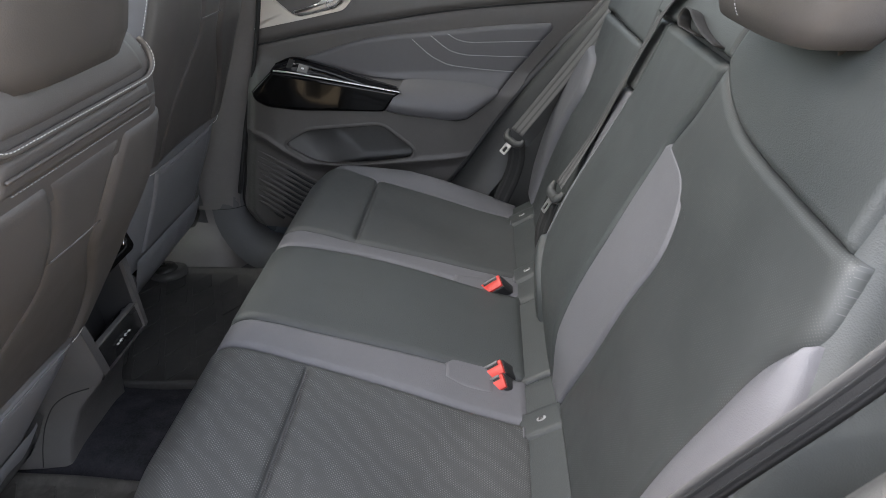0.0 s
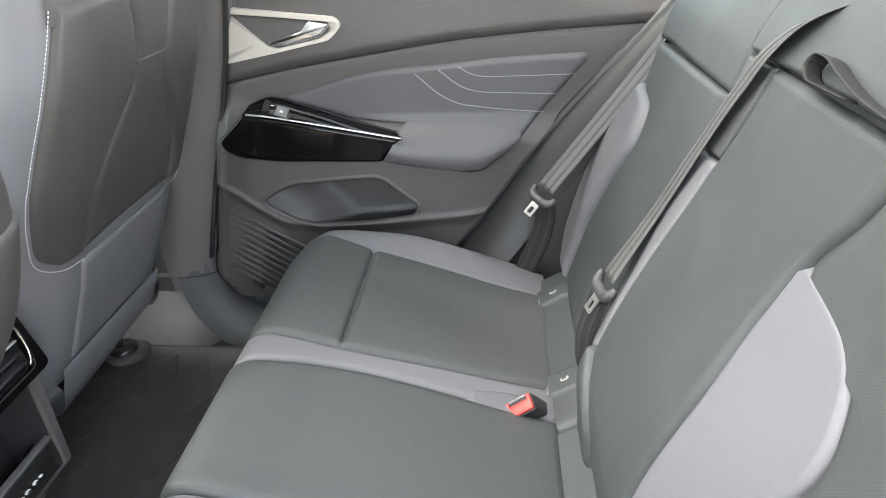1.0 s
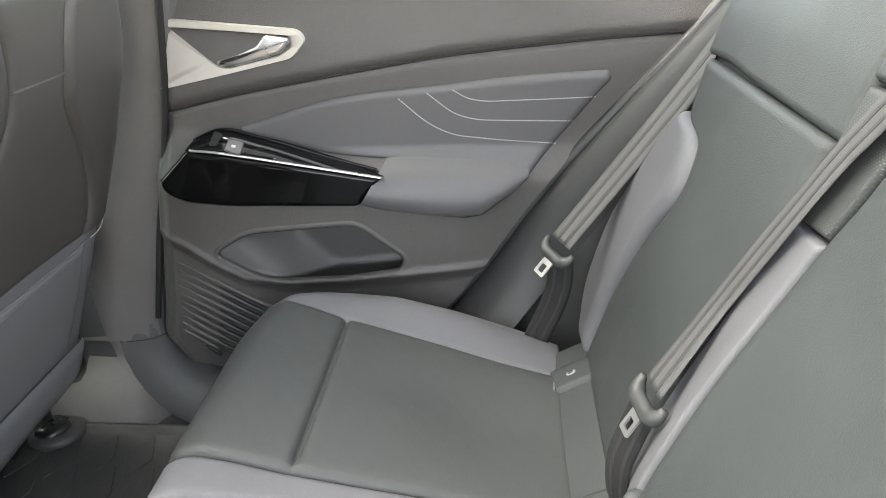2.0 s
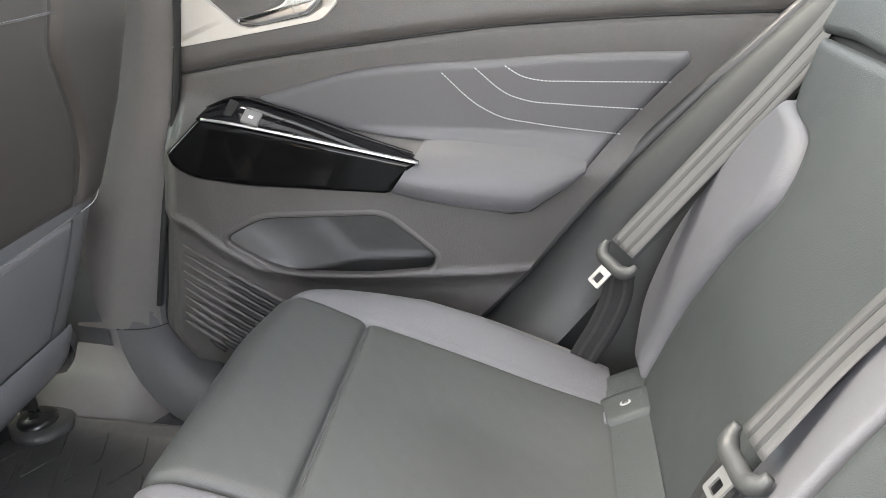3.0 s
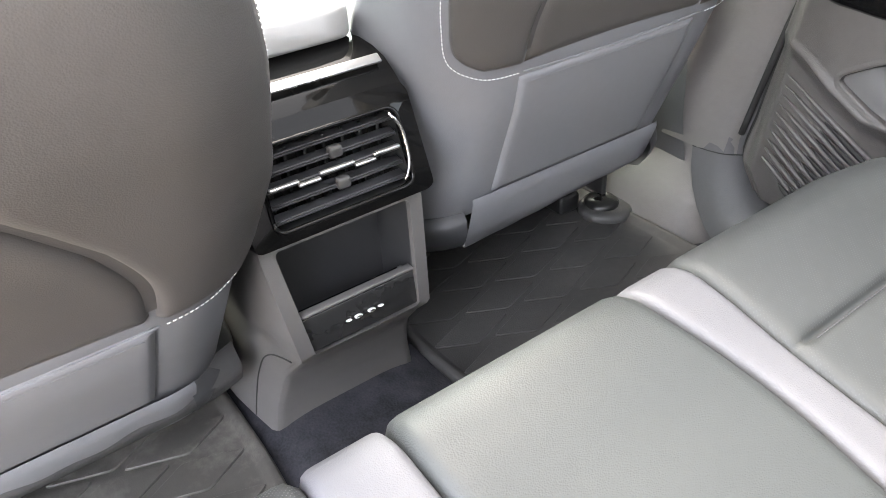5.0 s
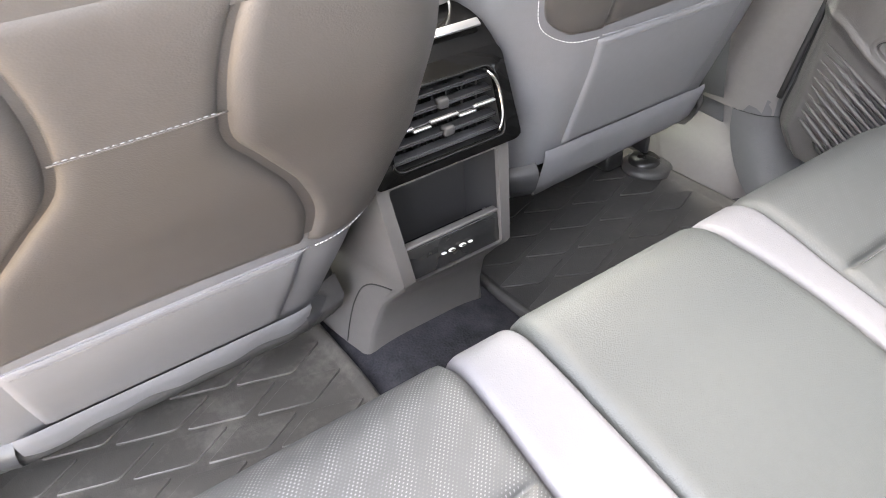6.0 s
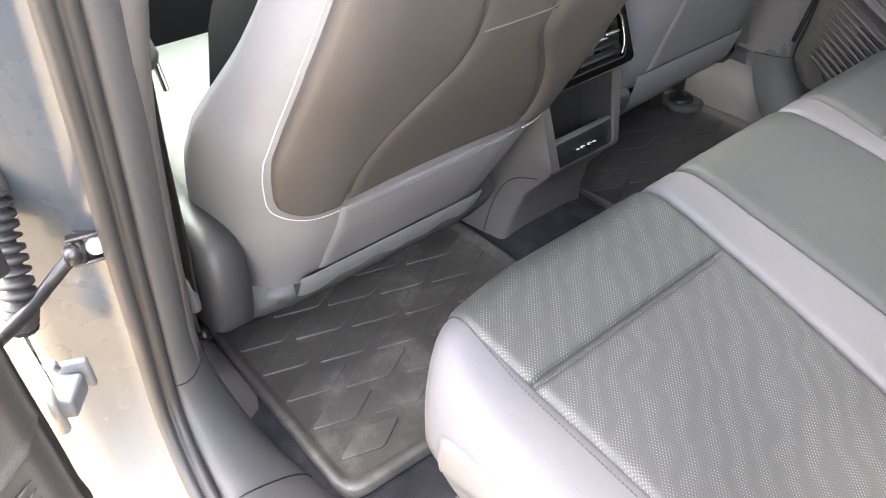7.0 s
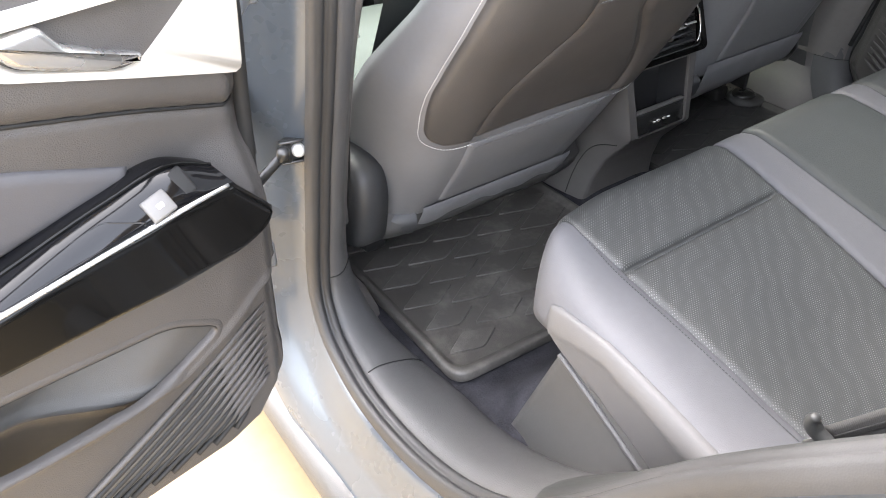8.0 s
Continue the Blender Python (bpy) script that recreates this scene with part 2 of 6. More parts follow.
def panel(A, B, to3d, nu=18, nv=40, puff=0.006, edge=0.02, sink=0.0045, skirt=0.012, shape=None, top=None):
    """A padded panel between two edge curves, its rim rolled into the seam."""
    u, v = np.linspace(0, 1, nu), np.linspace(0, 1, nv)
    u = u + 0.12 * np.sin(2 * np.pi * u) / np.pi * -0.5
    a, b = spline(A)(v), spline(B)(v)
    P = a[None] * (1 - u)[:, None, None] + b[None] * u[:, None, None]
    if top is not None:  # a curved far end
        c = spline(top)(u)
        P = P + (v**3)[None, :, None] * (c - (a[-1] * (1 - u)[:, None] + b[-1] * u[:, None]))[:, None]
    w = np.linalg.norm(b - a, axis=1)[None, :]
    L = np.linalg.norm(np.diff((a + b) / 2, axis=0), axis=1).sum()
    d = np.minimum(np.minimum(u[:, None] * w, (1 - u)[:, None] * w), np.minimum(v, 1 - v)[None, :] * L)
    s = np.clip(d / edge, 0, 1)
    h = -sink + (puff + sink) * np.sqrt(1 - (1 - s) ** 2)
    if shape is not None:
        h = h + shape(P[..., 0], P[..., 1])
    Q = np.array([[to3d(P[i, j, 0], P[i, j, 1], h[i, j]) for j in range(nv)] for i in range(nu)])
    V, F = grid(Q)
    ring = [(i, 0) for i in range(nu)] + [(nu - 1, j) for j in range(1, nv)] + [(i, nv - 1) for i in range(nu - 2, -1, -1)] + [(0, j) for j in range(nv - 2, 0, -1)]
    n = len(V)
    for i, j in ring:
        V.append(np.array(to3d(P[i, j, 0], P[i, j, 1], h[i, j] - skirt)))
    for k, (i, j) in enumerate(ring):
        i2, j2 = ring[(k + 1) % len(ring)]
        F.append((i * nv + j, i2 * nv + j2, n + (k + 1) % len(ring), n + k))
    return V, F


def loft(sections, close=False, caps=True):
    """Skin over sections with the same number of points."""
    S = np.array(sections, float)
    V, F = grid(S, close_v=close)
    if close and caps:
        m = S.shape[1]
        F += [tuple(range(m)), tuple(range(len(V) - m, len(V)))]
    return V, F


def frames(path):
    p = np.asarray(path, float)
    t = np.gradient(p, axis=0)
    t /= np.linalg.norm(t, axis=1)[:, None]
    return p, t


def tube(path, r, n=8, ry=None):
    """A round or oval bar along a path."""
    p, t = frames(path)
    ref = np.array([0.0, 0.0, 1.0])
    if abs(t[:, 2]).max() > 0.9:
        ref = np.array([0.0, 1.0, 0.0]) if abs(t[:, 1]).max() < 0.9 else np.array([1.0, 0.0, 0.0])
    a = np.cross(t, ref)
    a /= np.linalg.norm(a, axis=1)[:, None]
    b = np.cross(a, t)
    ang = np.linspace(0, 2 * np.pi, n, endpoint=False)
    rr = np.broadcast_to(np.asarray(r, float), (len(p),))
    ry = rr if ry is None else np.broadcast_to(np.asarray(ry, float), (len(p),))
    S = p[:, None] + rr[:, None, None] * np.cos(ang)[None, :, None] * a[:, None] + ry[:, None, None] * np.sin(ang)[None, :, None] * b[:, None]
    return loft(S, close=True)


def ribbon(path, across, width, thick=0.0014):
    """A strap: a flat band along a path, wide along the given direction."""
    p, t = frames(path)
    c = np.broadcast_to(np.asarray(across, float), p.shape)
    c = c - (c * t).sum(1)[:, None] * t
    c = c / np.linalg.norm(c, axis=1)[:, None]
    nrm = np.cross(t, c)
    k = np.linspace(-0.5, 0.5, 7) * width
    top = [p + c * w + nrm * thick * (1 if 0 < i < 6 else 0.3) for i, w in enumerate(k)]
    low = [p + c * w - nrm * thick * (1 if 0 < i < 6 else 0.3) for i, w in reversed(list(enumerate(k)))]
    S = np.stack(top + low, 1)
    return loft(S, close=True)


def rbox(c, size, bevel=0.004, turn=None, seg=2):
    """A box with rounded edges as a bmesh."""
    bm = bmesh.new()
    bmesh.ops.create_cube(bm, size=1)
    for v in bm.verts:
        v.co = Vector((v.co.x * size[0], v.co.y * size[1], v.co.z * size[2]))
    bmesh.ops.bevel(bm, geom=bm.edges[:], offset=min(bevel, min(size) * 0.45), segments=seg, profile=0.5, affect="EDGES")
    m = Matrix.Translation(c) @ (turn if turn is not None else Matrix())
    bm.transform(m)
    for f in bm.faces:
        f.smooth = True
    return bm


def prism(outline, to3d, h0, h1, bevel=0.003, seg=2):
    """A plate cut to an outline, from depth h0 to h1, its front edge rounded."""
    bm = bmesh.new()
    lo = [bm.verts.new(to3d(a, b, h0)) for a, b in outline]
    hi = [bm.verts.new(to3d(a, b, h1)) for a, b in outline]
    n = len(outline)
    top = bm.faces.new(hi)
    bm.faces.new(lo[::-1])
    for i in range(n):
        bm.faces.new((lo[i], lo[(i + 1) % n], hi[(i + 1) % n], hi[i]))
    bmesh.ops.recalc_face_normals(bm, faces=bm.faces)
    if bevel:
        bmesh.ops.bevel(bm, geom=list(top.edges), offset=bevel, segments=seg, profile=0.5, affect="EDGES")
    for f in bm.faces:
        f.smooth = True
    return bm


def rounded(outline, r=0.02, n=5):
    """An outline with its corners rounded."""
    P = [np.array(p, float) for p in outline]
    out = []
    for i, p in enumerate(P):
        a, b = P[i - 1] - p, P[(i + 1) % len(P)] - p
        la, lb = np.linalg.norm(a), np.linalg.norm(b)
        k = min(r, la * 0.45, lb * 0.45)
        s, e = p + a / la * k, p + b / lb * k
        for q in np.linspace(0, 1, n):
            out.append(tuple((1 - q) ** 2 * s + 2 * q * (1 - q) * p + q * q * e))
    return out


def stitches(path, step=0.006, length=0.0042, r=0.0008):
    """A row of thread stitches along a path."""
    P = np.asarray(path, float)
    d = np.r_[0, np.cumsum(np.linalg.norm(np.diff(P, axis=0), axis=1))]
    pieces = []
    for s in np.arange(step, d[-1] - step, step):
        a, b = (np.array([np.interp(x, d, P[:, k]) for k in range(3)]) for x in (s - length / 2, s + length / 2))
        m = (a + b) / 2
        pieces.append(tube([a, a + (m - a) * 0.3, m + (b - m) * 0.7, b], [r * 0.5, r, r, r * 0.5], 5))
    return joined(*pieces)


def signed(poly, X, Z):
    """Distance from an outline, inside positive."""
    poly = np.array(poly, float)
    best = np.full(X.shape, 9.0)
    inside = np.zeros(X.shape, bool)
    for (x0, z0), (x1, z1) in zip(poly, np.roll(poly, -1, 0)):
        dx, dz = x1 - x0, z1 - z0
        s = np.clip(((X - x0) * dx + (Z - z0) * dz) / (dx * dx + dz * dz + 1e-12), 0, 1)
        best = np.minimum(best, np.hypot(X - x0 - s * dx, Z - z0 - s * dz))
        cross = ((z0 > Z) != (z1 > Z)) & (X < dx * (Z - z0) / (dz if abs(dz) > 1e-12 else 1e-12) + x0)
        inside ^= cross
    return np.where(inside, best, -best)

# ---- ground and body shell ----
FLOOR = 0.392


def setting(name, geo, mat, label, flat=False, edges=0.0):
    ob = part(name, geo, mat, None, label, flat, edges)
    return tagged(ob, kind="structure")


n = np.linspace(-1, 1, 41)
gx, gy = np.meshgrid(np.sign(n) * np.abs(n) ** 3 * 60, np.sign(n) * np.abs(n) ** 3 * 60, indexing="ij")
setting("ground", grid(np.stack([gx, gy, 0 * gx], -1)), "ground_concrete", "pale tan concrete ground beside the car")

# the rear door opening, front post, sill and wheel arch, in x and z
OPENING = [(-0.60, 1.30), (-0.62, 1.18), (-0.645, 1.05), (-0.680, 0.90), (-0.708, 0.79), (-0.731, 0.68), (-0.747, 0.60), (-0.745, 0.53), (-0.710, 0.476), (-0.64, 0.448), (-0.53, 0.440), (-0.43, 0.452), (-0.33, 0.49), (-0.25, 0.545), (-0.17, 0.64), (-0.045, 0.82), (0.09, 0.99), (0.22, 1.14), (0.34, 1.29)]
edge_at = spline(OPENING)
NS = 110
opening = edge_at(np.linspace(0, 1, NS))
tang = np.gradient(opening, axis=0)
tang /= np.linalg.norm(tang, axis=1)[:, None]
outward = np.stack([tang[:, 1], -tang[:, 0]], 1)  # away from the opening's middle
sill_ness = smooth(0.30, 0.46, np.linspace(0, 1, NS)) * (1 - smooth(0.62, 0.74, np.linspace(0, 1, NS)))


def along(profile_a, profile_b, side):
    """A strip along the opening; the profile runs from a (posts) to b (sill)."""
    S = []
    for p, o, k in zip(opening, outward, sill_ness):
        row = []
        for (na, ya), (nb, yb) in zip(profile_a, profile_b):
            nn, y = na * (1 - k) + nb * k, ya * (1 - k) + yb * k
            row.append((p[0] + o[0] * nn, side * y, p[1] + o[1] * nn))
        S.append(row)
    return loft(S)


if outward[NS // 2][1] > 0:
    outward = -outward

for side in (-1, 1):
    trim_a = [(0.006, 0.798), (-0.004, 0.788), (-0.006, 0.778), (0.0, 0.765), (0.012, 0.755), (0.03, 0.742), (0.06, 0.736), (0.09, 0.735)]
    trim_b = [(0.006, 0.818), (-0.006, 0.806), (-0.010, 0.79), (-0.006, 0.765), (0.004, 0.735), (0.018, 0.704), (0.036, 0.680), (0.066, 0.664)]
    V, F = along(trim_a, trim_b, side)
    cut = int(NS * 0.60) * len(trim_a)
    setting("trim", (V[:cut + len(trim_a)], [f for f in F if max(f) < cut + len(trim_a)]), "plastic_grey", "dark grey grained plastic sill and post trim")
    setting("trim", (V[cut:], [tuple(k - cut for k in f) for f in F if min(f) >= cut]), "trim_black", "black grained trim along the rear door opening")
    for k, first in ((36, 0), (45, 1)):
        row = V[k * len(trim_a) + first:(k + 1) * len(trim_a)]
        setting("trim", tube(spline([np.array(p) + (0, 0, 0.0004) for p in row])(np.linspace(0, 1, 24)), 0.0011, 6), "dark_void", "fine dark joint across the sill trim")
    seal = [(0.004, 0.812), (-0.008, 0.814), (-0.012, 0.821), (-0.008, 0.827), (-0.004, 0.829), (-0.008, 0.832), (-0.011, 0.838), (-0.006, 0.844), (0.006, 0.846), (0.012, 0.846)]
    seal_post = [(nn, y - 0.022) for nn, y in seal]
    setting("door_seal", along(seal_post, seal, side), "rubber", "black rubber door seal round the rear door opening")
    jamb_a = [(0.010, 0.812), (0.022, 0.818), (0.034, 0.822), (0.042, 0.832), (0.052, 0.846), (0.066, 0.864), (0.080, 0.885), (0.095, 0.905), (0.13, 0.914)]
    jamb_b = [(0.010, 0.838), (0.014, 0.848), (0.026, 0.853), (0.05, 0.862), (0.085, 0.868), (0.10, 0.874), (0.125, 0.892), (0.16, 0.898), (0.19, 0.896)]
    setting("door_jamb", along(jamb_a, jamb_b, side), "paint_blue_grey", "glossy blue grey painted door jamb and sill")

    # rocker cladding under the sill
    S = [[(x, side * y, z) for y, z in ((0.88, 0.30), (0.905, 0.30), (0.92, 0.285), (0.922, 0.24), (0.90, 0.205), (0.84, 0.20))] for x in np.linspace(-1.7, -0.05, 30)]
    setting("trim", loft(S), "plastic_dark", "black grained plastic rocker cladding")

    # centre post trim inside
    rows = []
    for z in np.linspace(0.555, 1.56, 34):
        e = np.interp(z, [0.53, 0.60, 0.68, 0.79, 0.90, 1.05, 1.18, 1.30, 1.6], [-0.745, -0.747, -0.731, -0.708, -0.680, -0.645, -0.62, -0.60, -0.55])
        flare = 0.03 * (1 - smooth(0.55, 0.75, z))
        lean = 0.10 * smooth(0.9, 1.6, z)
        rows.append([(e - dx, side * (y - lean), z) for dx, y in ((0.012, 0.785), (0.010, 0.764), (0.018, 0.75), (0.035, 0.738), (0.08, 0.728), (0.13 + flare, 0.73), (0.17 + flare, 0.745), (0.19 + flare, 0.80))])
    setting("pillar_trim", loft(rows), "pillar_plastic", "dark grey plastic centre post trim")

    if side > 0:
        # black tube added to draw the dark gap beside the shut door
        setting("door_seal", tube([(np.interp(z, [0.53, 0.60, 0.68, 0.79, 0.90, 1.05, 1.18, 1.30, 1.6], [-0.745, -0.747, -0.731, -0.708, -0.680, -0.645, -0.62, -0.60, -0.55]) - 0.0135, 0.7475 - 0.10 * smooth(0.9, 1.6, z), z) for z in np.linspace(0.60, 1.20, 26)], 0.0056, 8), "dark_void", "black tube drawn in for the dark gap ahead of the shut rear door")

    # lower trim between post and carpet
    rows = []
    for x in np.linspace(-1.75, -0.66, 44):
        k = smooth(-1.0, -0.75, x)
        drop = 0.13 * smooth(-0.84, -0.68, x)
        rows.append([(x, side * y, z - drop) for y, z in ((0.80 - 0.02 * k, 0.60 - 0.17 * smooth(-0.78, -0.64, x)), (0.762 - 0.01 * k, 0.585 - 0.14 * smooth(-0.78, -0.64, x)), (0.752, 0.55 - 0.11 * smooth(-0.82, -0.64, x)), (0.74, 0.50 - 0.065 * smooth(-0.95, -0.66, x)), (0.712, 0.462 - 0.035 * smooth(-0.95, -0.66, x)), (0.678, 0.425 - 0.012 * smooth(-0.95, -0.66, x)), (0.662, 0.38))])
    setting("trim", loft(rows), "pillar_plastic", "dark grey plastic lower trim at the carpet edge")

    # quarter trim behind the rear door
    rear = opening[int(NS * 0.60):]
    rows = []
    for p, o in zip(rear, outward[int(NS * 0.60):]):
        a = p + o * 0.06
        q = np.array([0.78, min(1.26, p[1] + 0.06)])
        rows.append([(a[0] + (q[0] - a[0]) * k, side * (0.737 - 0.012 * math.sin(math.pi * k) + 0.02 * max(0, p[1] - 1.0)), a[1] + (q[1] - a[1]) * k) for k in np.linspace(0, 1, 14) ** 1.5])
    rows.insert(0, [(x, y, 0.36) for x, y, z in rows[0]])
    setting("quarter_trim", loft(rows), "quarter_plastic", "dark grey plastic quarter panel trim beside the rear seat")

    # outer body below the windows, ahead of and behind the opening
    rows = [[(x, side * y, z) for y, z in ((0.90, 0.30), (0.912, 0.5), (0.925, 0.75), (0.915, 0.95), (0.88, 1.1))] for x in np.linspace(-2.2, -0.90, 12)]
    setting("body_side", loft(rows), "paint_blue_grey", "blue grey painted front door skin")
    rows = [[(x, side * y, z) for y, z in ((0.90, 0.42), (0.925, 0.6), (0.935, 0.85), (0.90, 1.12))] for x in np.linspace(0.36, 1.1, 10)]
    setting("body_side", loft(rows), "paint_blue_grey", "blue grey painted rear quarter panel")
    # front door inside
    rows = [[(x, side * y, z) for y, z in ((0.76, 0.45), (0.72, 0.6), (0.70, 0.8), (0.73, 0.92), (0.76, 1.05), (0.79, 1.13), (0.84, 1.15))] for x in np.linspace(-2.0, -0.86, 15)]
    setting("front_door_trim", loft(rows), "plastic_grey", "dark grey front door trim ahead of the centre post")
    # roof rails, out of view; made wide to block light past the roof edge
    setting("roof_rail", tube([(x, side * (0.60 - 0.02 * abs(x)), 1.60 - 0.03 * (x + 0.2) ** 2) for x in np.linspace(-1.6, 1.0, 20)], 0.12, 14, 0.045), "headliner", "unseen pale fabric covered roof rail, widened to block light")

    # front side window, out of view; added to dim light from the side
    pane = [(-1.98, 0.775, 1.13), (-1.62, 0.655, 1.50), (-1.3, 0.645, 1.55), (-0.66, 0.655, 1.55), (-0.74, 0.78, 1.16)]
    setting("window", loft([[(x, side * (y + t), z) for t in (0, 0.004)] for x, y, z in pane + pane[:1]]), "rubber", "dark edge of the front side window")
    setting("window", ([(x, side * y, z) for x, y, z in pane] + [(x, side * (y + 0.004), z) for x, y, z in pane], [(0, 1, 2, 3, 4), (9, 8, 7, 6, 5)]), "side_glass", "unseen front side window glass, tinted to dim the cabin", flat=True)

    # screen pillars that carry the roof rails
    setting("body_pillar", tube([(-2.05, side * 0.74, 1.12), (-1.85, side * 0.70, 1.28), (-1.58, side * 0.60, 1.54)], 0.04, 10), "plastic_dark", "dark windscreen pillar trim")
    setting("body_pillar", tube([(1.06, side * 0.72, 1.12), (1.02, side * 0.66, 1.35), (0.97, side * 0.58, 1.57)], 0.06, 10), "plastic_dark", "dark rear pillar trim")

# unseen roof, screens, end walls; the roof glass is added to set cabin light
setting("ceiling", rbox((0.80, 0, 1.64), (0.60, 1.18, 0.03), 0.01), "headliner", "pale fabric headliner over the luggage space")
setting("unseen_roof_glass", rbox((-0.55, 0, 1.66), (2.08, 1.18, 0.006), 0.002), "unseen_roof_glass", "unseen tinted roof glass, tint set for the cabin light")
# windscreen is out of view; its green tint colours light on the front seats
setting("windscreen", loft([[(-2.05 + 0.47 * k, y * (1 - 0.17 * k), 1.13 + 0.42 * k) for k in np.linspace(0, 1, 8)] for y in np.linspace(-0.72, 0.72, 12)] + [[(-2.055 + 0.47 * k, y * (1 - 0.17 * k), 1.135 + 0.42 * k) for k in np.linspace(0, 1, 8)] for y in np.linspace(0.72, -0.72, 12)]), "screen_glass", "unseen raked windscreen glass, tinted green to colour the cabin light")
setting("firewall", loft([[(-2.05, y, 0.35), (-1.95, y, 0.8), (-1.75, y, 1.05), (-2.0, y, 1.12), (-2.4, y, 1.14)] for y in np.linspace(-0.8, 0.8, 8)]), "plastic_dark", "dark dashboard closing the cabin at the front")
setting("rear_wall", rbox((1.12, 0, 0.75), (0.05, 1.8, 0.8), 0.02), "plastic_dark", "dark tailgate lining closing the cabin behind")
setting("shelf", rbox((0.72, 0, 1.10), (0.75, 1.44, 0.02), 0.008), "plastic_dark", "dark luggage shelf behind the rear seats")

# carpet
xs, ys = np.linspace(-1.95, 0.3, 90), np.linspace(-0.76, 0.76, 96)
X, Y = np.meshgrid(xs, ys, indexing="ij")
tunnel = 0.035 * np.exp(-((np.abs(Y) / 0.13) ** 4))
heel = 0.17 * smooth(-0.55, -0.34, X) * (1 - 0.75 * smooth(0.60, 0.69, np.abs(Y)))
Z = FLOOR - 0.006 + tunnel * (1 - smooth(-0.45, -0.3, X)) + heel + 0.002 * np.sin(X * 31) * np.cos(Y * 27)
setting("carpet", grid(np.stack([X, Y, Z], -1)), "carpet", "dark grey looped floor carpet")
setting("underbody", rbox((-0.5, 0, 0.27), (3.4, 1.74, 0.14), 0.02), "plastic_dark", "dark floor pan under the carpet")

# ---- rear bench ----
CUSH = spline([(-0.015, 0.632), (-0.10, 0.652), (-0.20, 0.680), (-0.30, 0.7055), (-0.36, 0.7205), (-0.425, 0.738), (-0.460, 0.7425), (-0.482, 0.734), (-0.494, 0.709), (-0.495, 0.66), (-0.485, 0.58), (-0.472, 0.50)])
cu = CUSH(np.linspace(0, 1, 400))
cus_s = np.r_[0, np.cumsum(np.linalg.norm(np.diff(cu, axis=0), axis=1))]
CUS_END = cus_s[-1]
S_CREASE = 0.345


def cushion(y, s, h=0.0):
    """A place on the bench cushion: y across, s metres forward from the bight, h out of the surface."""
    x, z = np.interp(s, cus_s, cu[:, 0]), np.interp(s, cus_s, cu[:, 1])
    x1, z1 = np.interp(s + 0.004, cus_s, cu[:, 0]), np.interp(s + 0.004, cus_s, cu[:, 1])
    x0, z0 = np.interp(s - 0.004, cus_s, cu[:, 0]), np.interp(s - 0.004, cus_s, cu[:, 1])
    t = np.array([x1 - x0, z1 - z0])
    t /= np.linalg.norm(t) + 1e-9
    corner = 0.020 * float(smooth(0.44, 0.60, abs(y))) * float(smooth(0.38, 0.50, s))
    return np.array([x + t[1] * h + corner, y, z - t[0] * h])


def crease(y, s):
    side = smooth(0.21, 0.235, np.abs(y))
    return -0.010 * side * np.exp(-np.abs(s - S_CREASE) / 0.0045) - 0.012 * np.exp(-(((np.abs(y) - 0.385) / 0.09) ** 2)) * np.exp(-(((s - 0.14) / 0.1) ** 2))


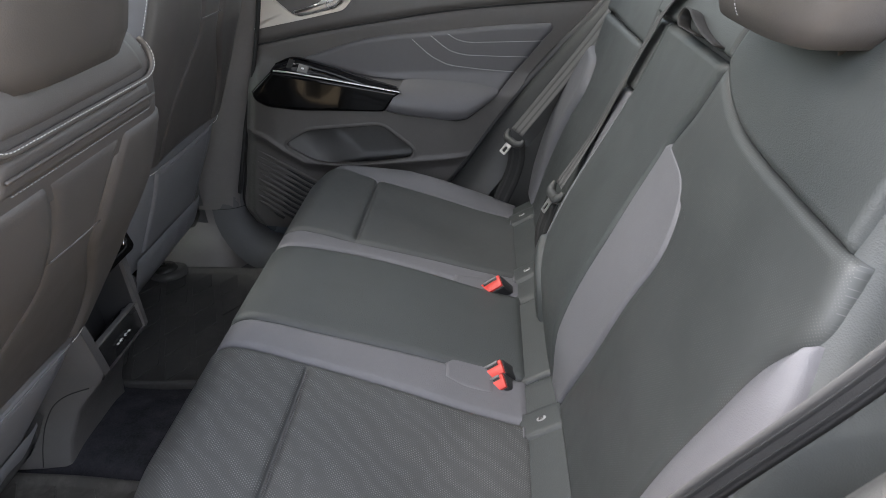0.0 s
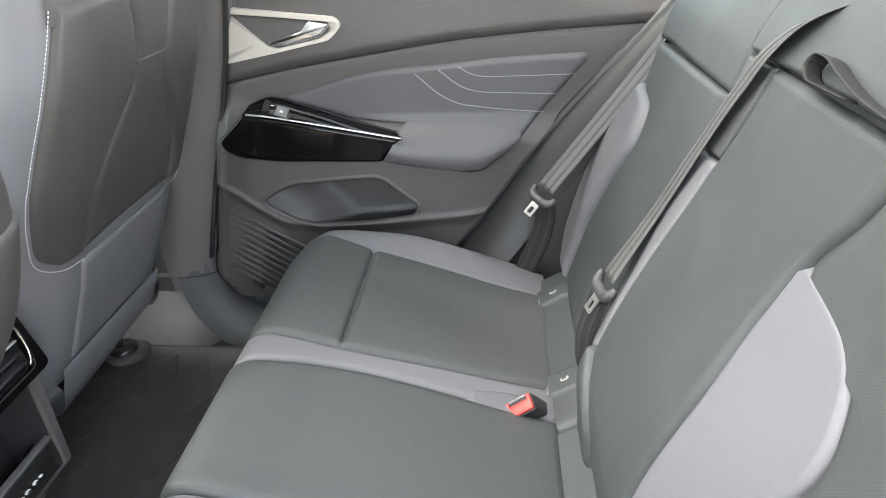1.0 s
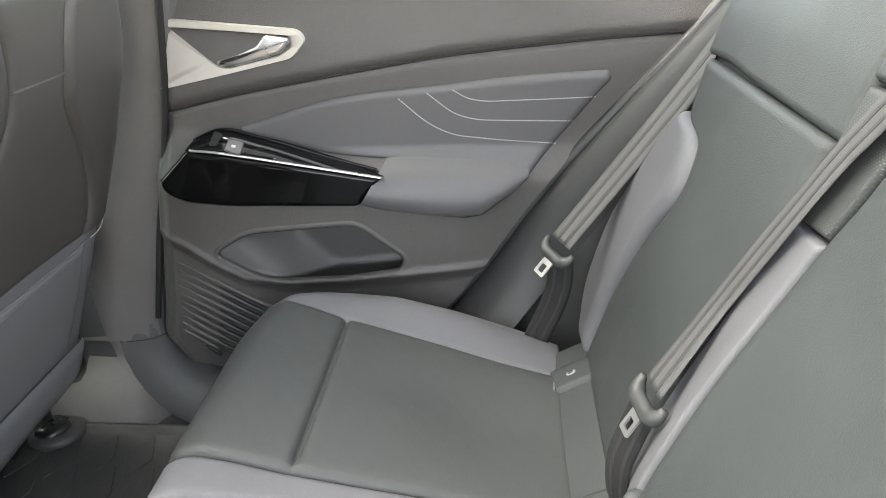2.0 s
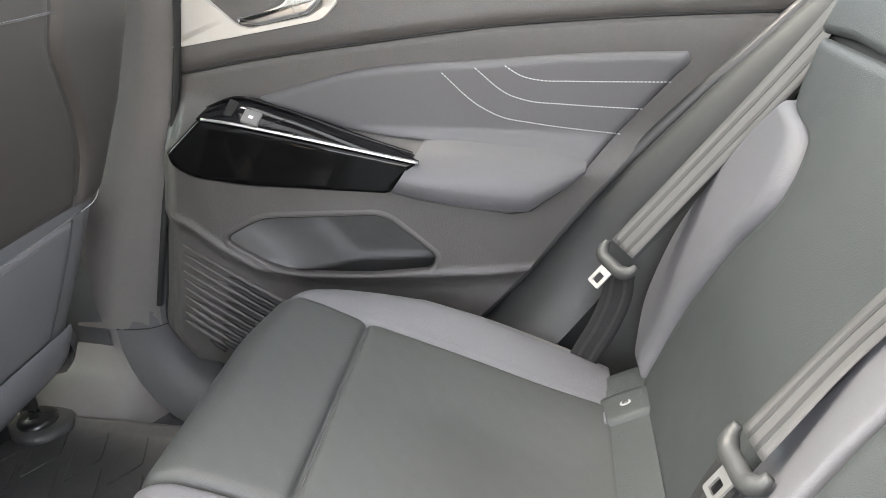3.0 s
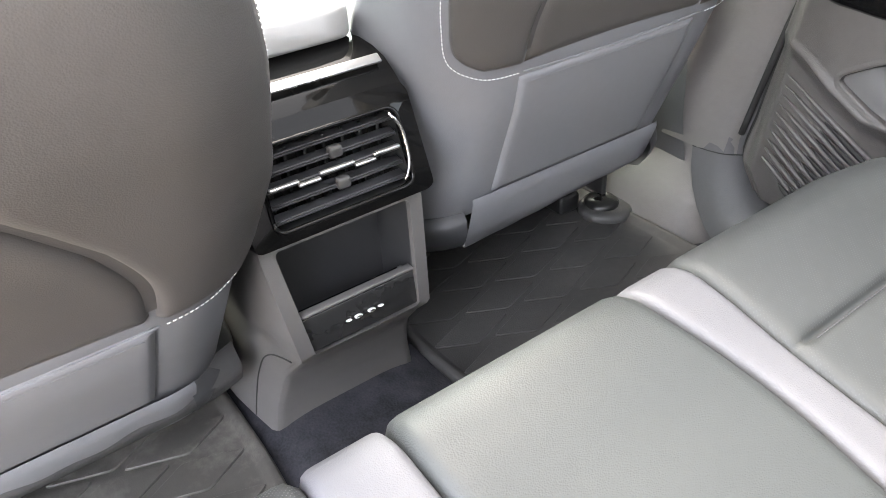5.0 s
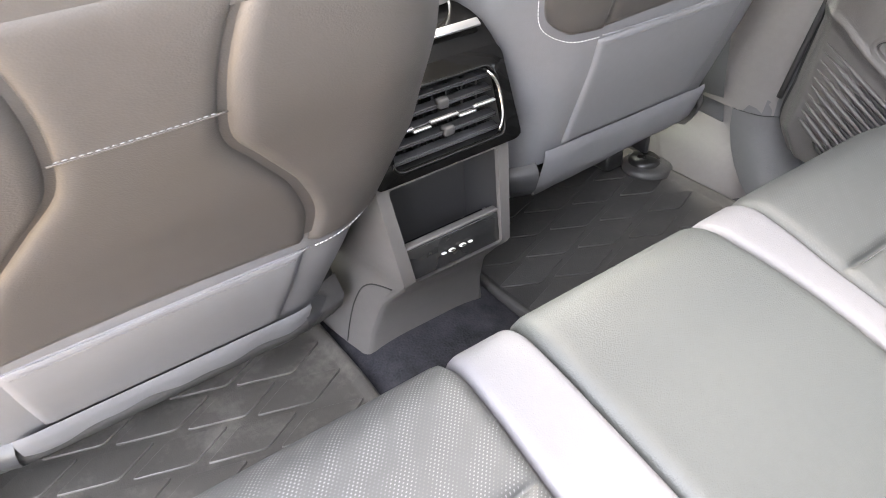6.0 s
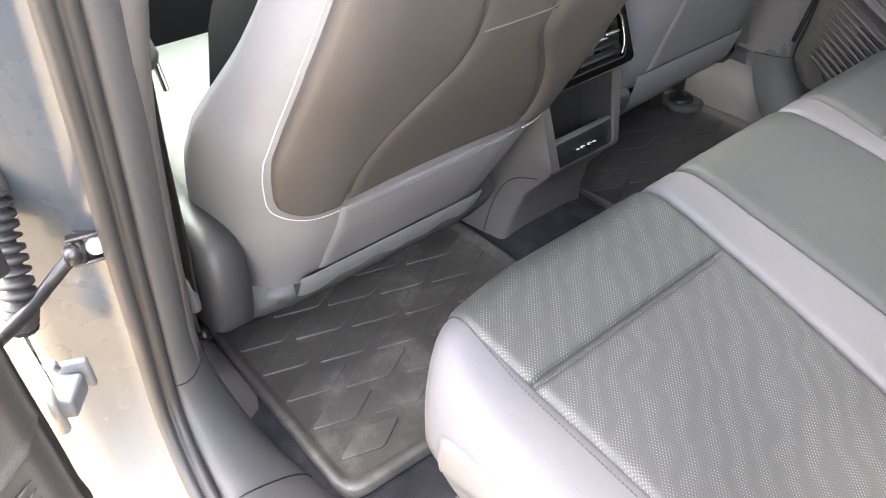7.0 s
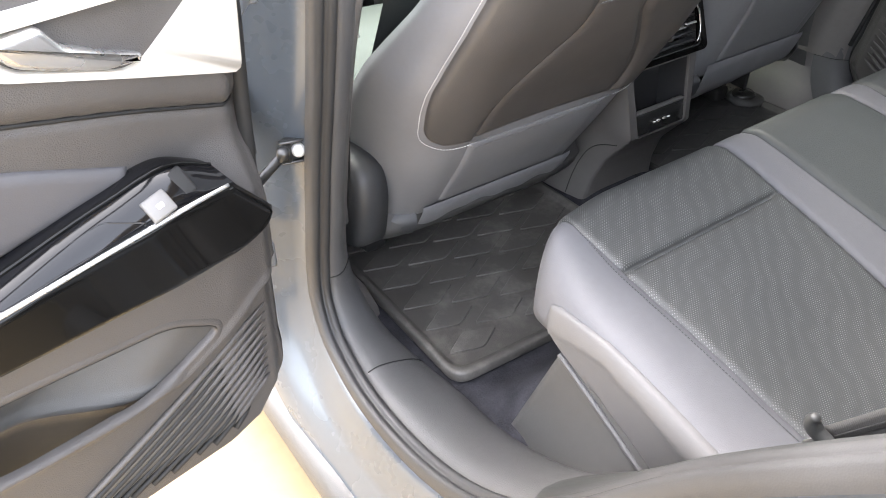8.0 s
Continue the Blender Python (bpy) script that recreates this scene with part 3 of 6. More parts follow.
bench = thing("rear_bench", (-0.25, 0, 0.40), "dark grey leather rear bench cushion with pale grey stripes", "bench seat")
END = CUS_END - 0.01
L_INNER = [(-0.120, 0.0), (-0.120, 0.15), (-0.124, 0.34), (-0.129, 0.46), (-0.127, 0.55), (-0.123, END)]
R_INNER = [(0.152, 0.0), (0.158, 0.15), (0.158, 0.34), (0.134, 0.46), (0.128, 0.55), (0.123, END)]
for sgn in (-1, 1):
    A = [(sgn * 0.532, 0.0), (sgn * 0.542, 0.15), (sgn * 0.556, 0.34), (sgn * 0.565, 0.44), (sgn * 0.56, 0.52), (sgn * 0.55, END)]
    B = [(sgn * 0.232, 0.0), (sgn * 0.222, 0.15), (sgn * 0.209, 0.34), (sgn * 0.206, 0.46), (sgn * 0.204, 0.55), (sgn * 0.20, END)]
    part("seat_panel", panel(A, B, cushion, 40, 300, 0.005, 0.016, shape=crease), "leather_perforated" if sgn < 0 else "leather_perforated_faint", bench, "dark perforated leather seat panel with a cross seam")
    A = [(sgn * 0.230, 0.0), (sgn * 0.220, 0.15), (sgn * 0.207, 0.34), (sgn * 0.204, 0.46), (sgn * 0.202, 0.55), (sgn * 0.198, END)]
    B = [(y + sgn * 0.001, q) for y, q in (L_INNER if sgn < 0 else R_INNER)]
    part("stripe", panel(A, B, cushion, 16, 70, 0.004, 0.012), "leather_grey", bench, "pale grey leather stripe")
    # side bolster that rolls over the edge and round the front corner
    def bolster(q, s, sgn=sgn):
        """q from 0 at the seam to 1 at the lower edge."""
        x, _, zc = cushion(0.556, s)
        k = min(1.0, max(0.0, (-x - 0.33) / 0.150))
        yo = 0.562 + 0.090 * math.sqrt(max(0.0, 1 - k**2.4))
        zl = zc - 0.036 if s < 0.28 else float(np.interp(s, [0.28, 0.34, 0.40, 0.47, 0.53, 0.62], [0.664, 0.652, 0.636, 0.618, 0.602, 0.585]))
        a = q * math.pi / 2
        arch = (0.020 if sgn > 0 else 0.006) * math.sin(math.pi * min(1, max(0, (s + 0.02) / 0.5)))
        yi = float(np.interp(s, [0, 0.15, 0.34], [0.529, 0.539, 0.554]))
        y = yi + (yo - yi) * math.sin(a) ** 0.85
        return np.array([x + 0.010 * k * math.sin(a), sgn * y, zl + (zc - zl) * math.cos(a) ** 0.75 + (arch + 0.006) * math.sin(2 * a) ** 1.0])

    S = []
    for s in np.linspace(-0.02, 0.60, 80):
        row = [bolster(q, s) for q in np.linspace(0, 1, 22)]
        first, last = row[0].copy() + [0, -sgn * 0.006, -0.012], row[-1].copy() + [0.004, -sgn * 0.016, -0.004]
        S.append([first] + row + [last])
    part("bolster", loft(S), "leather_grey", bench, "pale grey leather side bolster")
    seam = [bolster(0.04, s) + [0, 0, 0.0012] for s in np.linspace(0.02, 0.50, 120)]
    if sgn < 0:
        part("stitching", stitches(seam, 0.005, 0.0034, 0.0006), "leather_dark", bench)
    # grey side panel below the bolster
    def lower(w, s, h=0.0, sgn=sgn, roll=bolster):
        p = roll(1.0, s)
        p[2] -= w
        p[1] += sgn * (h - 0.10 * w - 0.003)
        return p

    def cheek(q, s, h=0.0, sgn=sgn, roll=bolster, under=lower):
        """Over the bolster's outer half, then straight down."""
        if q > 1:
            return under((q - 1) * 0.1, s, h + 0.003)
        a = max(0.0, q) * math.pi / 2
        return roll(max(0.0, q), s) + np.array([0, sgn * math.sin(a), math.cos(a)]) * (h + 0.002 * q)

    A = [(0.57, 0.03), (0.62, 0.13), (0.66, 0.22), (0.71, 0.30), (0.73, 0.36), (0.80, 0.388)]
    B = [(2.25, 0.03), (2.0, 0.12), (1.86, 0.20), (1.74, 0.26), (1.36, 0.335), (0.92, 0.394)]
    part("side_panel", panel(A, B, cheek, 24, 60, 0.0035, 0.08), "plastic_light", bench, "smooth light grey lower side panel")
    A, B = [(-0.352, 0.652, 0.622), (-0.25, 0.652, 0.575), (-0.15, 0.652, 0.525), (-0.02, 0.652, 0.47)], [(-0.425, 0.672, 0.40), (-0.33, 0.692, 0.42), (-0.24, 0.712, 0.455), (-0.10, 0.73, 0.50)]
    a, b = spline(A)(np.linspace(0, 1, 30)), spline(B)(np.linspace(0, 1, 30))
    S = [[(x, sgn * (y - 0.006 * math.sin(math.pi * k)), z) for x, y, z in (p * (1 - k) + q * k for k in np.linspace(0, 1, 10))] for p, q in zip(a, b)]
    S = [[(r[0][0] + 0.004, r[0][1] - sgn * 0.012, r[0][2] + 0.03)] + r for r in S]
    S.insert(0, [(x - 0.004, y - sgn * 0.03, z) for x, y, z in S[0]])
    part("side_trim", loft(S), "plastic_dark", bench, "dark grey plastic seat base trim")
    part("trim_edge", tube([(x, sgn * (y + 0.001), z) for x, y, z in a], 0.004, 8), "plastic_grey", bench)
part("seat_panel", panel(L_INNER, R_INNER, cushion, 30, 80, 0.006, 0.018), "leather_dark", bench, "smooth dark leather centre seat panel")
# foam block under the covers
S = []
for s in np.linspace(0.0, 0.56, 50):
    S.append([cushion(y, s, -0.010 - (0.02 if abs(y) > 0.56 else 0)) for y in np.linspace(-0.60, 0.60, 30)])
part("foam_core", loft(S), "dark_void", bench)
part("base", rbox((-0.20, 0, 0.50), (0.46, 1.14, 0.20), 0.02), "carpet", bench, "carpeted seat base")
# seam stitching on the cross seams
for sgn in (-1, 1):
    ys = np.linspace(0.235, 0.545, 60) * sgn
    part("stitching", stitches([cushion(y, S_CREASE - 0.004, 0.0022) for y in ys], 0.005, 0.0036, 0.0006), "leather_grey", bench)

# ---- rear backrests ----
BN = np.array([-0.953, 0, 0.303])


def back(y, z, h=0.0):
    """A place on the rear backrests, h out of them towards the front."""
    bulge = 0.010 * np.exp(-(((z - 0.86) / 0.14) ** 2))
    mid = 0.036 * (1 - smooth(0.72, 1.08, z)) * (1 - smooth(0.12, np.interp(z, [0.665, 0.735, 0.905, 1.042], [0.262, 0.248, 0.208, 0.193]), y)) * smooth(-0.30, -0.06, y) * smooth(0.62, 0.75, z)
    roll = np.maximum(0, z - 1.16)
    p = np.array([0.02 + (z - 0.64) * 0.318 + 2.2 * roll**2, y, z - 0.5 * roll**2])
    return p + BN * (h + bulge + mid)


def lower_strip(y, v, h=0.0):
    """The dark strip between cushion and backrest."""
    x = np.interp(v, [0, 0.3, 0.7, 1], [-0.045, -0.028, 0.012, 0.05])
    z = np.interp(v, [0, 0.3, 0.7, 1], [0.600, 0.632, 0.655, 0.672])
    return np.array([x - 0.5 * h, y, z + 0.85 * h])


def backrest(name, label, panels, core):
    t = thing(name, (0.1, (core[0] + core[1]) / 2, 0.62), label, "rear seat")
    S = [[back(y, z, -0.012) for y in np.linspace(core[0], core[1], 16)] for z in np.linspace(0.62, 1.23, 30)]
    S += [[back(y, 1.23, -0.05) for y in np.linspace(core[0], core[1], 16)], [back(y, 0.9, -0.10) for y in np.linspace(core[0], core[1], 16)], [back(y, 0.62, -0.08) for y in np.linspace(core[0], core[1], 16)]]
    part("foam_core", loft(S), "dark_void", t)
    for nm, A, B, mat, puff, lab, *top in panels:
        part(nm, panel(A, B, back, 30, 80, puff if nm == "bolster" else 0.45 * puff, 0.03 if nm == "bolster" else 0.005 if nm == "upper_panel" else 0.007, 0.0028 if nm == "upper_panel" else 0.004, top=top[0] if top else None), mat, t, lab)
    return t


# edges shared by neighbouring panels, in y and z
R_BOLSTER_IN = [(0.56, 0.655), (0.552, 0.746), (0.507, 0.875), (0.470, 0.972), (0.487, 1.010), (0.582, 1.036)]
R_MAIN_OUT = [(0.558, 0.655), (0.550, 0.746), (0.505, 0.875), (0.468, 0.974), (0.487, 1.014), (0.582, 1.042), (0.612, 1.105)]
STRIPE_R = [(-0.150, 0.655), (-0.142, 0.77), (-0.147, 0.894), (-0.143, 0.99), (-0.153, 1.05)]
STRIPE_L = [(-0.212, 0.655), (-0.255, 0.762), (-0.287, 0.875), (-0.307, 0.98), (-0.285, 1.018), (-0.157, 1.053)]
L_BOLSTER_IN = [(-0.52, 0.655), (-0.549, 0.805), (-0.584, 0.941), (-0.604, 1.008), (-0.630, 1.047)]

right_back = backrest("rear_seat_back", "narrow dark leather rear seat back with one pale bolster", [
    ("seat_panel", [(0.268, 0.655), (0.240, 0.80), (0.207, 0.95), (0.20, 1.112)], R_MAIN_OUT, "leather_dark", 0.009, "dark leather backrest panel"),
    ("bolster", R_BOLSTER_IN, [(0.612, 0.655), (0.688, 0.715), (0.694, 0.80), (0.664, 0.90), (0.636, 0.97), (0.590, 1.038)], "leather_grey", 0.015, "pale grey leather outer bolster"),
    ("upper_panel", [(0.188, 1.113), (0.32, 1.112), (0.44, 1.112), (0.54, 1.114), (0.62, 1.109)], [(0.188, 1.27), (0.32, 1.275), (0.44, 1.275), (0.54, 1.27), (0.62, 1.25)], "leather_dark", 0.007, "smooth dark leather upper panel"),
], (0.20, 0.62))
left_back = backrest("rear_seat_back", "wide dark leather rear seat back with pale stripes", [
    ("seat_panel", STRIPE_R + [(-0.18, 1.10), (-0.206, 1.165)], [(0.122, 0.655), (0.122, 0.76), (0.124, 0.86), (0.13, 0.93), (0.126, 1.05), (0.112, 1.10), (0.10, 1.165)], "leather_dark", 0.008, "dark leather centre backrest panel"),
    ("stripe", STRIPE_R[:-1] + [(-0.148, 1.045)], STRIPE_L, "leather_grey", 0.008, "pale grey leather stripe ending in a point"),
    ("seat_panel", L_BOLSTER_IN + [(-0.62, 1.112)], STRIPE_L[:-1] + [(-0.157, 1.056), (-0.182, 1.10), (-0.209, 1.168)], "leather_perforated_back", 0.006, "dark perforated leather backrest panel", [(-0.62, 1.112), (-0.48, 1.114), (-0.396, 1.117), (-0.325, 1.124), (-0.25, 1.146), (-0.209, 1.168)]),
    ("bolster", [(-0.60, 0.655), (-0.63, 0.80), (-0.652, 0.93), (-0.655, 1.0), (-0.634, 1.05)], L_BOLSTER_IN, "leather_grey", 0.012, "pale grey leather outer bolster"),
    ("upper_panel", [(-0.605, 1.113), (-0.48, 1.115), (-0.396, 1.118), (-0.325, 1.125), (-0.25, 1.147), (-0.211, 1.170)], [(-0.605, 1.27), (-0.48, 1.275), (-0.396, 1.275), (-0.325, 1.275), (-0.214, 1.27)], "leather_dark", 0.007, "smooth dark leather upper panel"),
    ("upper_panel", [(-0.209, 1.172), (-0.08, 1.172), (0.04, 1.17), (0.11, 1.168), (0.19, 1.166)], [(-0.209, 1.27), (-0.08, 1.275), (0.04, 1.275), (0.11, 1.275), (0.19, 1.27)], "leather_dark", 0.010, "smooth dark leather centre upper panel"),
    ("edge_stripe", [(0.126, 0.74), (0.126, 0.80), (0.133, 0.90), (0.130, 1.045)], [(0.266, 0.655), (0.248, 0.735), (0.211, 0.90), (0.194, 1.042)], "leather_grey", 0.006, "pale grey leather edge of the split backrest"),
    ("edge_patch", [(0.129, 1.05), (0.116, 1.10), (0.103, 1.165)], [(0.196, 1.044), (0.194, 1.09), (0.19, 1.163)], "leather_perforated_black", 0.006, "black perforated leather edge patch"),
], (-0.61, 0.20))
part("knee_pad", panel([(0.025, 0.0), (0.035, 0.35), (0.07, 0.7), (0.118, 1.0)], [(0.136, 0.0), (0.138, 0.35), (0.139, 0.7), (0.134, 1.0)], lambda y, v, h=0.0: back(y, 0.648 + 0.125 * v, h + 0.004), 14, 24, 0.010, 0.02), "leather_dark", left_back, "dark leather pad at the foot of the centre backrest")

for seat_back, sgn, edge in ((right_back, 1, [(0.612, 0.655), (0.688, 0.715), (0.694, 0.80), (0.664, 0.90), (0.636, 0.97), (0.610, 1.04), (0.612, 1.11), (0.62, 1.25)]), (left_back, -1, [(0.60, 0.655), (0.63, 0.80), (0.652, 0.93), (0.655, 1.0), (0.634, 1.05), (0.612, 1.11), (0.605, 1.25)])):
    S = [[back(sgn * (y + dy), z, h) for dy, h in ((-0.006, -0.006), (0.006, -0.012), (0.014, -0.03), (0.02, -0.06), (0.03, -0.12))] for y, z in spline(edge)(np.linspace(0, 1, 40))]
    part("side_cheek", loft(S), "leather_dark", seat_back, "dark leather side of the seat back")

strip = thing("seat_lower_strip", (0, 0, 0.60), "dark leather strip between rear cushion and backrests", "seat strip")
for y0, y1 in ((-0.60, -0.128), (-0.126, 0.126), (0.128, 0.60)):
    part("cover", panel([(y0, 0.0), (y0, 0.5), (y0, 1.0)], [(y1, 0.0), (y1, 0.5), (y1, 1.0)], lower_strip, 40, 16, 0.002, 0.008, 0.004), "leather_dark", strip)


def anchor_cover(y):
    """A flap over a child seat anchor, with its round tag."""
    t = thing("child_anchor_cover", tuple(lower_strip(y, 0.5)), "dark leather child seat anchor flap with a round pale tag", "anchor cover", "child seat anchors")
    part("flap", panel([(y - 0.030, 0.16), (y - 0.032, 0.5), (y - 0.03, 0.86)], [(y + 0.030, 0.16), (y + 0.032, 0.5), (y + 0.03, 0.86)], lambda a, b, h=0.0: lower_strip(a, b, h + 0.004), 10, 14, 0.004, 0.008), "leather_dark", t)
    c = [(y + 0.0050 * math.cos(a), 0.58 + 0.068 * math.sin(a)) for a in np.linspace(0, 2 * math.pi, 20, endpoint=False)]
    tag = part("tag", prism(c, lambda a, b, h: lower_strip(a, b, h), 0.005, 0.0095, 0.0008), "tag_grey", t, "round pale printed tag")
    part("tag_mark", prism([(y - 0.0032, 0.545), (y + 0.0036, 0.55), (y + 0.0032, 0.615), (y - 0.0025, 0.61)], lambda a, b, h: lower_strip(a, b, h), 0.009, 0.0102, 0), "plastic_dark", tag)
    part("loop", prism(rounded([(y - 0.028, 0.14), (y - 0.006, 0.14), (y - 0.006, 0.34), (y - 0.028, 0.34)], 0.004), lambda a, b, h: lower_strip(a, b, h), 0.004, 0.0105, 0.001), "leather_grey", t, "small grey fabric tab")
    part("slot", prism([(y - 0.022, 0.86), (y + 0.022, 0.86), (y + 0.022, 1.02), (y - 0.022, 1.02)], lambda a, b, h: lower_strip(a, b, h), 0.004, 0.010, 0.001), "dark_void", t, "dark slot of the anchor")


for y in (0.513, 0.233, -0.237, -0.517):
    anchor_cover(y)


def buckle(y, ends, double=False):
    """Seat belt buckles with red buttons, leaning out of the bight; each end is a button's place."""
    t = thing("belt_buckle", (-0.04, y, 0.61), "black seat belt buckle with a red button on the bench", "seat belt buckle", "rear belt buckles")
    zz = Vector((-0.5, -0.5, 0.7)).normalized()
    yy = Vector((-0.81, 0.0, -0.58)).normalized()
    turn = Matrix((yy.cross(zz), yy, zz)).transposed().to_4x4()
    for end in ends:
        m = Matrix.Translation(Vector(end) - zz * 0.038) @ turn @ Matrix.Scale(1.16, 4)

        def block(name, c, size, bevel, mat, parent, label=""):
            b = rbox(c, size, bevel)
            b.transform(m)
            return part(name, b, mat, parent, label)

        body = block("body", (0, 0, -0.006), (0.026, 0.040, 0.084), 0.004, "plastic_black", t)
        button = block("button", (-0.0035, 0, 0.0365), (0.015, 0.0365, 0.006), 0.0015, "red_plastic", t, "red release button")
        for q in (-1, 1):
            block("button_end", (0.0055, q * 0.0155, 0.0365), (0.009, 0.0055, 0.006), 0.0012, "red_plastic", button)
        block("slot", (0.0065, 0, 0.0352), (0.004, 0.026, 0.003), 0.0005, "dark_void", body)
        block("lip", (0.0100, 0, 0.0360), (0.004, 0.025, 0.005), 0.0012, "plastic_light", body)
    part("pocket", panel([(y - 0.035, 0.055), (y - 0.036, 0.10), (y - 0.02, 0.145)], [(y + 0.04 + 0.03 * double, 0.055), (y + 0.036 + 0.03 * double, 0.10), (y + 0.02, 0.145)], lambda a, b, h=0.0: cushion(a, b, h + 0.002), 12, 14, 0.0025, 0.01), "leather_grey", t, "grey buckle pocket in the cushion")


buckle(0.160, [(-0.074, 0.155, 0.657)])
buckle(-0.145, [(-0.074, -0.120, 0.650), (-0.071, -0.147, 0.642)], double=True)


def belt(name, label, path, across, width, tongue_at, mat="webbing", low=None, low_across=None):
    """A seat belt: webbing with two darker bands, and a tongue with its sleeve."""
    t = thing(name, tuple(np.array(path[-1])), label, "seat belt")
    P = spline(path)(np.linspace(0, 1, 60))
    if isinstance(across, list):
        across = np.stack([np.interp(np.linspace(0, 1, 60), np.linspace(0, 1, len(across)), [a[k] for a in across]) for k in range(3)], 1)
    part("webbing", ribbon(P, across, width, 0.0009), mat, t)
    tt = frames(P)[1]
    c = np.broadcast_to(np.asarray(across, float), P.shape)
    c = c - (c * tt).sum(1)[:, None] * tt
    c /= np.linalg.norm(c, axis=1)[:, None]
    nn = np.cross(tt, c)
    for o in (-0.19, 0.19):
        for f in (-1, 1):
            part("band", ribbon(P + c * o * width + nn * 0.0011 * f, across, width * 0.13, 0.0003), "webbing_band", t, "darker woven band")
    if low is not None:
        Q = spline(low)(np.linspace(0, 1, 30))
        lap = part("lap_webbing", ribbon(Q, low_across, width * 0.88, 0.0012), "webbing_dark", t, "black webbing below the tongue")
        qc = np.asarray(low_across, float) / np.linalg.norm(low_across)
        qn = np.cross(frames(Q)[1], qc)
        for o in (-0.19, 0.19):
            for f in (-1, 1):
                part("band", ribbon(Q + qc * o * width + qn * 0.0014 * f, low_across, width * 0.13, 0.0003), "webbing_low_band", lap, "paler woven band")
    q = Vector(tongue_at)
    zz = -Vector(tt[-1])
    xx = Vector(c[-1])
    yy = zz.cross(xx)
    m = Matrix((xx, yy, zz)).transposed().to_4x4()
    mm = Matrix.Translation(q) @ m
    arc = spline([(-0.031, 0.017), (-0.030, 0.008), (-0.022, -0.001), (0.0, -0.003), (0.022, -0.001), (0.030, 0.008), (0.031, 0.017)])(np.linspace(0, 1, 26))
    part("sleeve", tube([tuple(mm @ Vector((a, 0, b2))) for a, b2 in arc], [0.0045 + 0.0045 * min(1.0, 5 * e) for e in (min(k, 25 - k) / 25 for k in range(26))], 12), "sleeve_grey", t, "grey plastic tongue sleeve with turned ends")
    o1 = rounded([(-0.013, -0.046), (0.013, -0.046), (0.013, -0.008), (-0.013, -0.008)], 0.004)
    o2 = rounded([(-0.0065, -0.040), (0.0065, -0.040), (0.0065, -0.024), (-0.0065, -0.024)], 0.002)
    n1 = len(o1)
    V = [(a, h, b2) for h in (-0.0015, 0.0015) for a, b2 in o1] + [(a, h, b2) for h in (-0.0015, 0.0015) for a, b2 in o2]
    F = []
    for i in range(n1):
        k = (i + 1) % n1
        F += [(i, k, n1 + k, n1 + i), (2 * n1 + i, 2 * n1 + k, 3 * n1 + k, 3 * n1 + i), (i, k, 2 * n1 + k, 2 * n1 + i), (n1 + i, n1 + k, 3 * n1 + k, 3 * n1 + i)]
    V = [tuple(mm @ (Vector(v) * 0.85)) for v in V]
    part("tongue", (V, F), "steel", t, "bright steel belt tongue", flat=True)
    return t


belt("rear_belt", "grey striped seat belt hanging beside the narrow seat back", [(0.285, 0.690, 1.24), (0.175, 0.675, 1.07), (0.075, 0.650, 0.94), (-0.020, 0.615, 0.825)], (0.55, -0.78, -0.12), 0.046, (-0.030, 0.606, 0.808), low=[(-0.02, 0.612, 0.80), (-0.018, 0.618, 0.755), (-0.029, 0.622, 0.705), (-0.046, 0.625, 0.66), (-0.060, 0.628, 0.62)], low_across=(1.0, -0.2, 0.0))
belt("rear_belt", "grey striped centre seat belt lying along the split backrest", [(0.245, 0.045, 1.245), (0.198, 0.083, 1.212), (0.180, 0.114, 1.180), (0.164, 0.147, 1.130), (0.136, 0.180, 1.047), (0.102, 0.212, 0.950), (0.044, 0.204, 0.850)], [(0.0, 0.93, -0.32)] * 4 + [(0.0, 0.95, -0.2), (-0.05, 0.95, -0.1), (-0.14, 0.95, 0.0)], 0.042, (0.036, 0.198, 0.834), low=[(0.034, 0.200, 0.822), (0.026, 0.204, 0.79), (0.018, 0.208, 0.75), (0.020, 0.211, 0.70), (0.034, 0.212, 0.655)], low_across=(0.5, -0.75, 0.0))
belt("rear_belt", "grey striped seat belt hanging beside the wide seat back", [(0.285, -0.700, 1.26), (0.175, -0.685, 1.07), (0.075, -0.66, 0.92), (-0.010, -0.625, 0.765)], (0.83, 0.25, -0.5), 0.046, (-0.022, -0.612, 0.745), low=[(-0.016, -0.615, 0.74), (0.0, -0.61, 0.68), (0.02, -0.6, 0.60)], low_across=(1.0, 0.2, 0.0))

# pull strap on the centre backrest
strap = thing("pull_strap", tuple(back(-0.03, 1.17)), "black looped fabric pull strap on the backrest", "strap")
L = [back(-0.185, 1.178, 0.012), back(-0.12, 1.182, 0.013), back(-0.07, 1.190, 0.014), back(-0.036, 1.197, 0.016), back(-0.014, 1.194, 0.016), back(-0.008, 1.184, 0.015), back(-0.022, 1.175, 0.014), back(-0.05, 1.174, 0.012), back(-0.095, 1.175, 0.010)]
part("loop", ribbon(spline(L)(np.linspace(0, 1, 80)), tuple(BN), 0.020, 0.0013), "webbing_dark", strap)
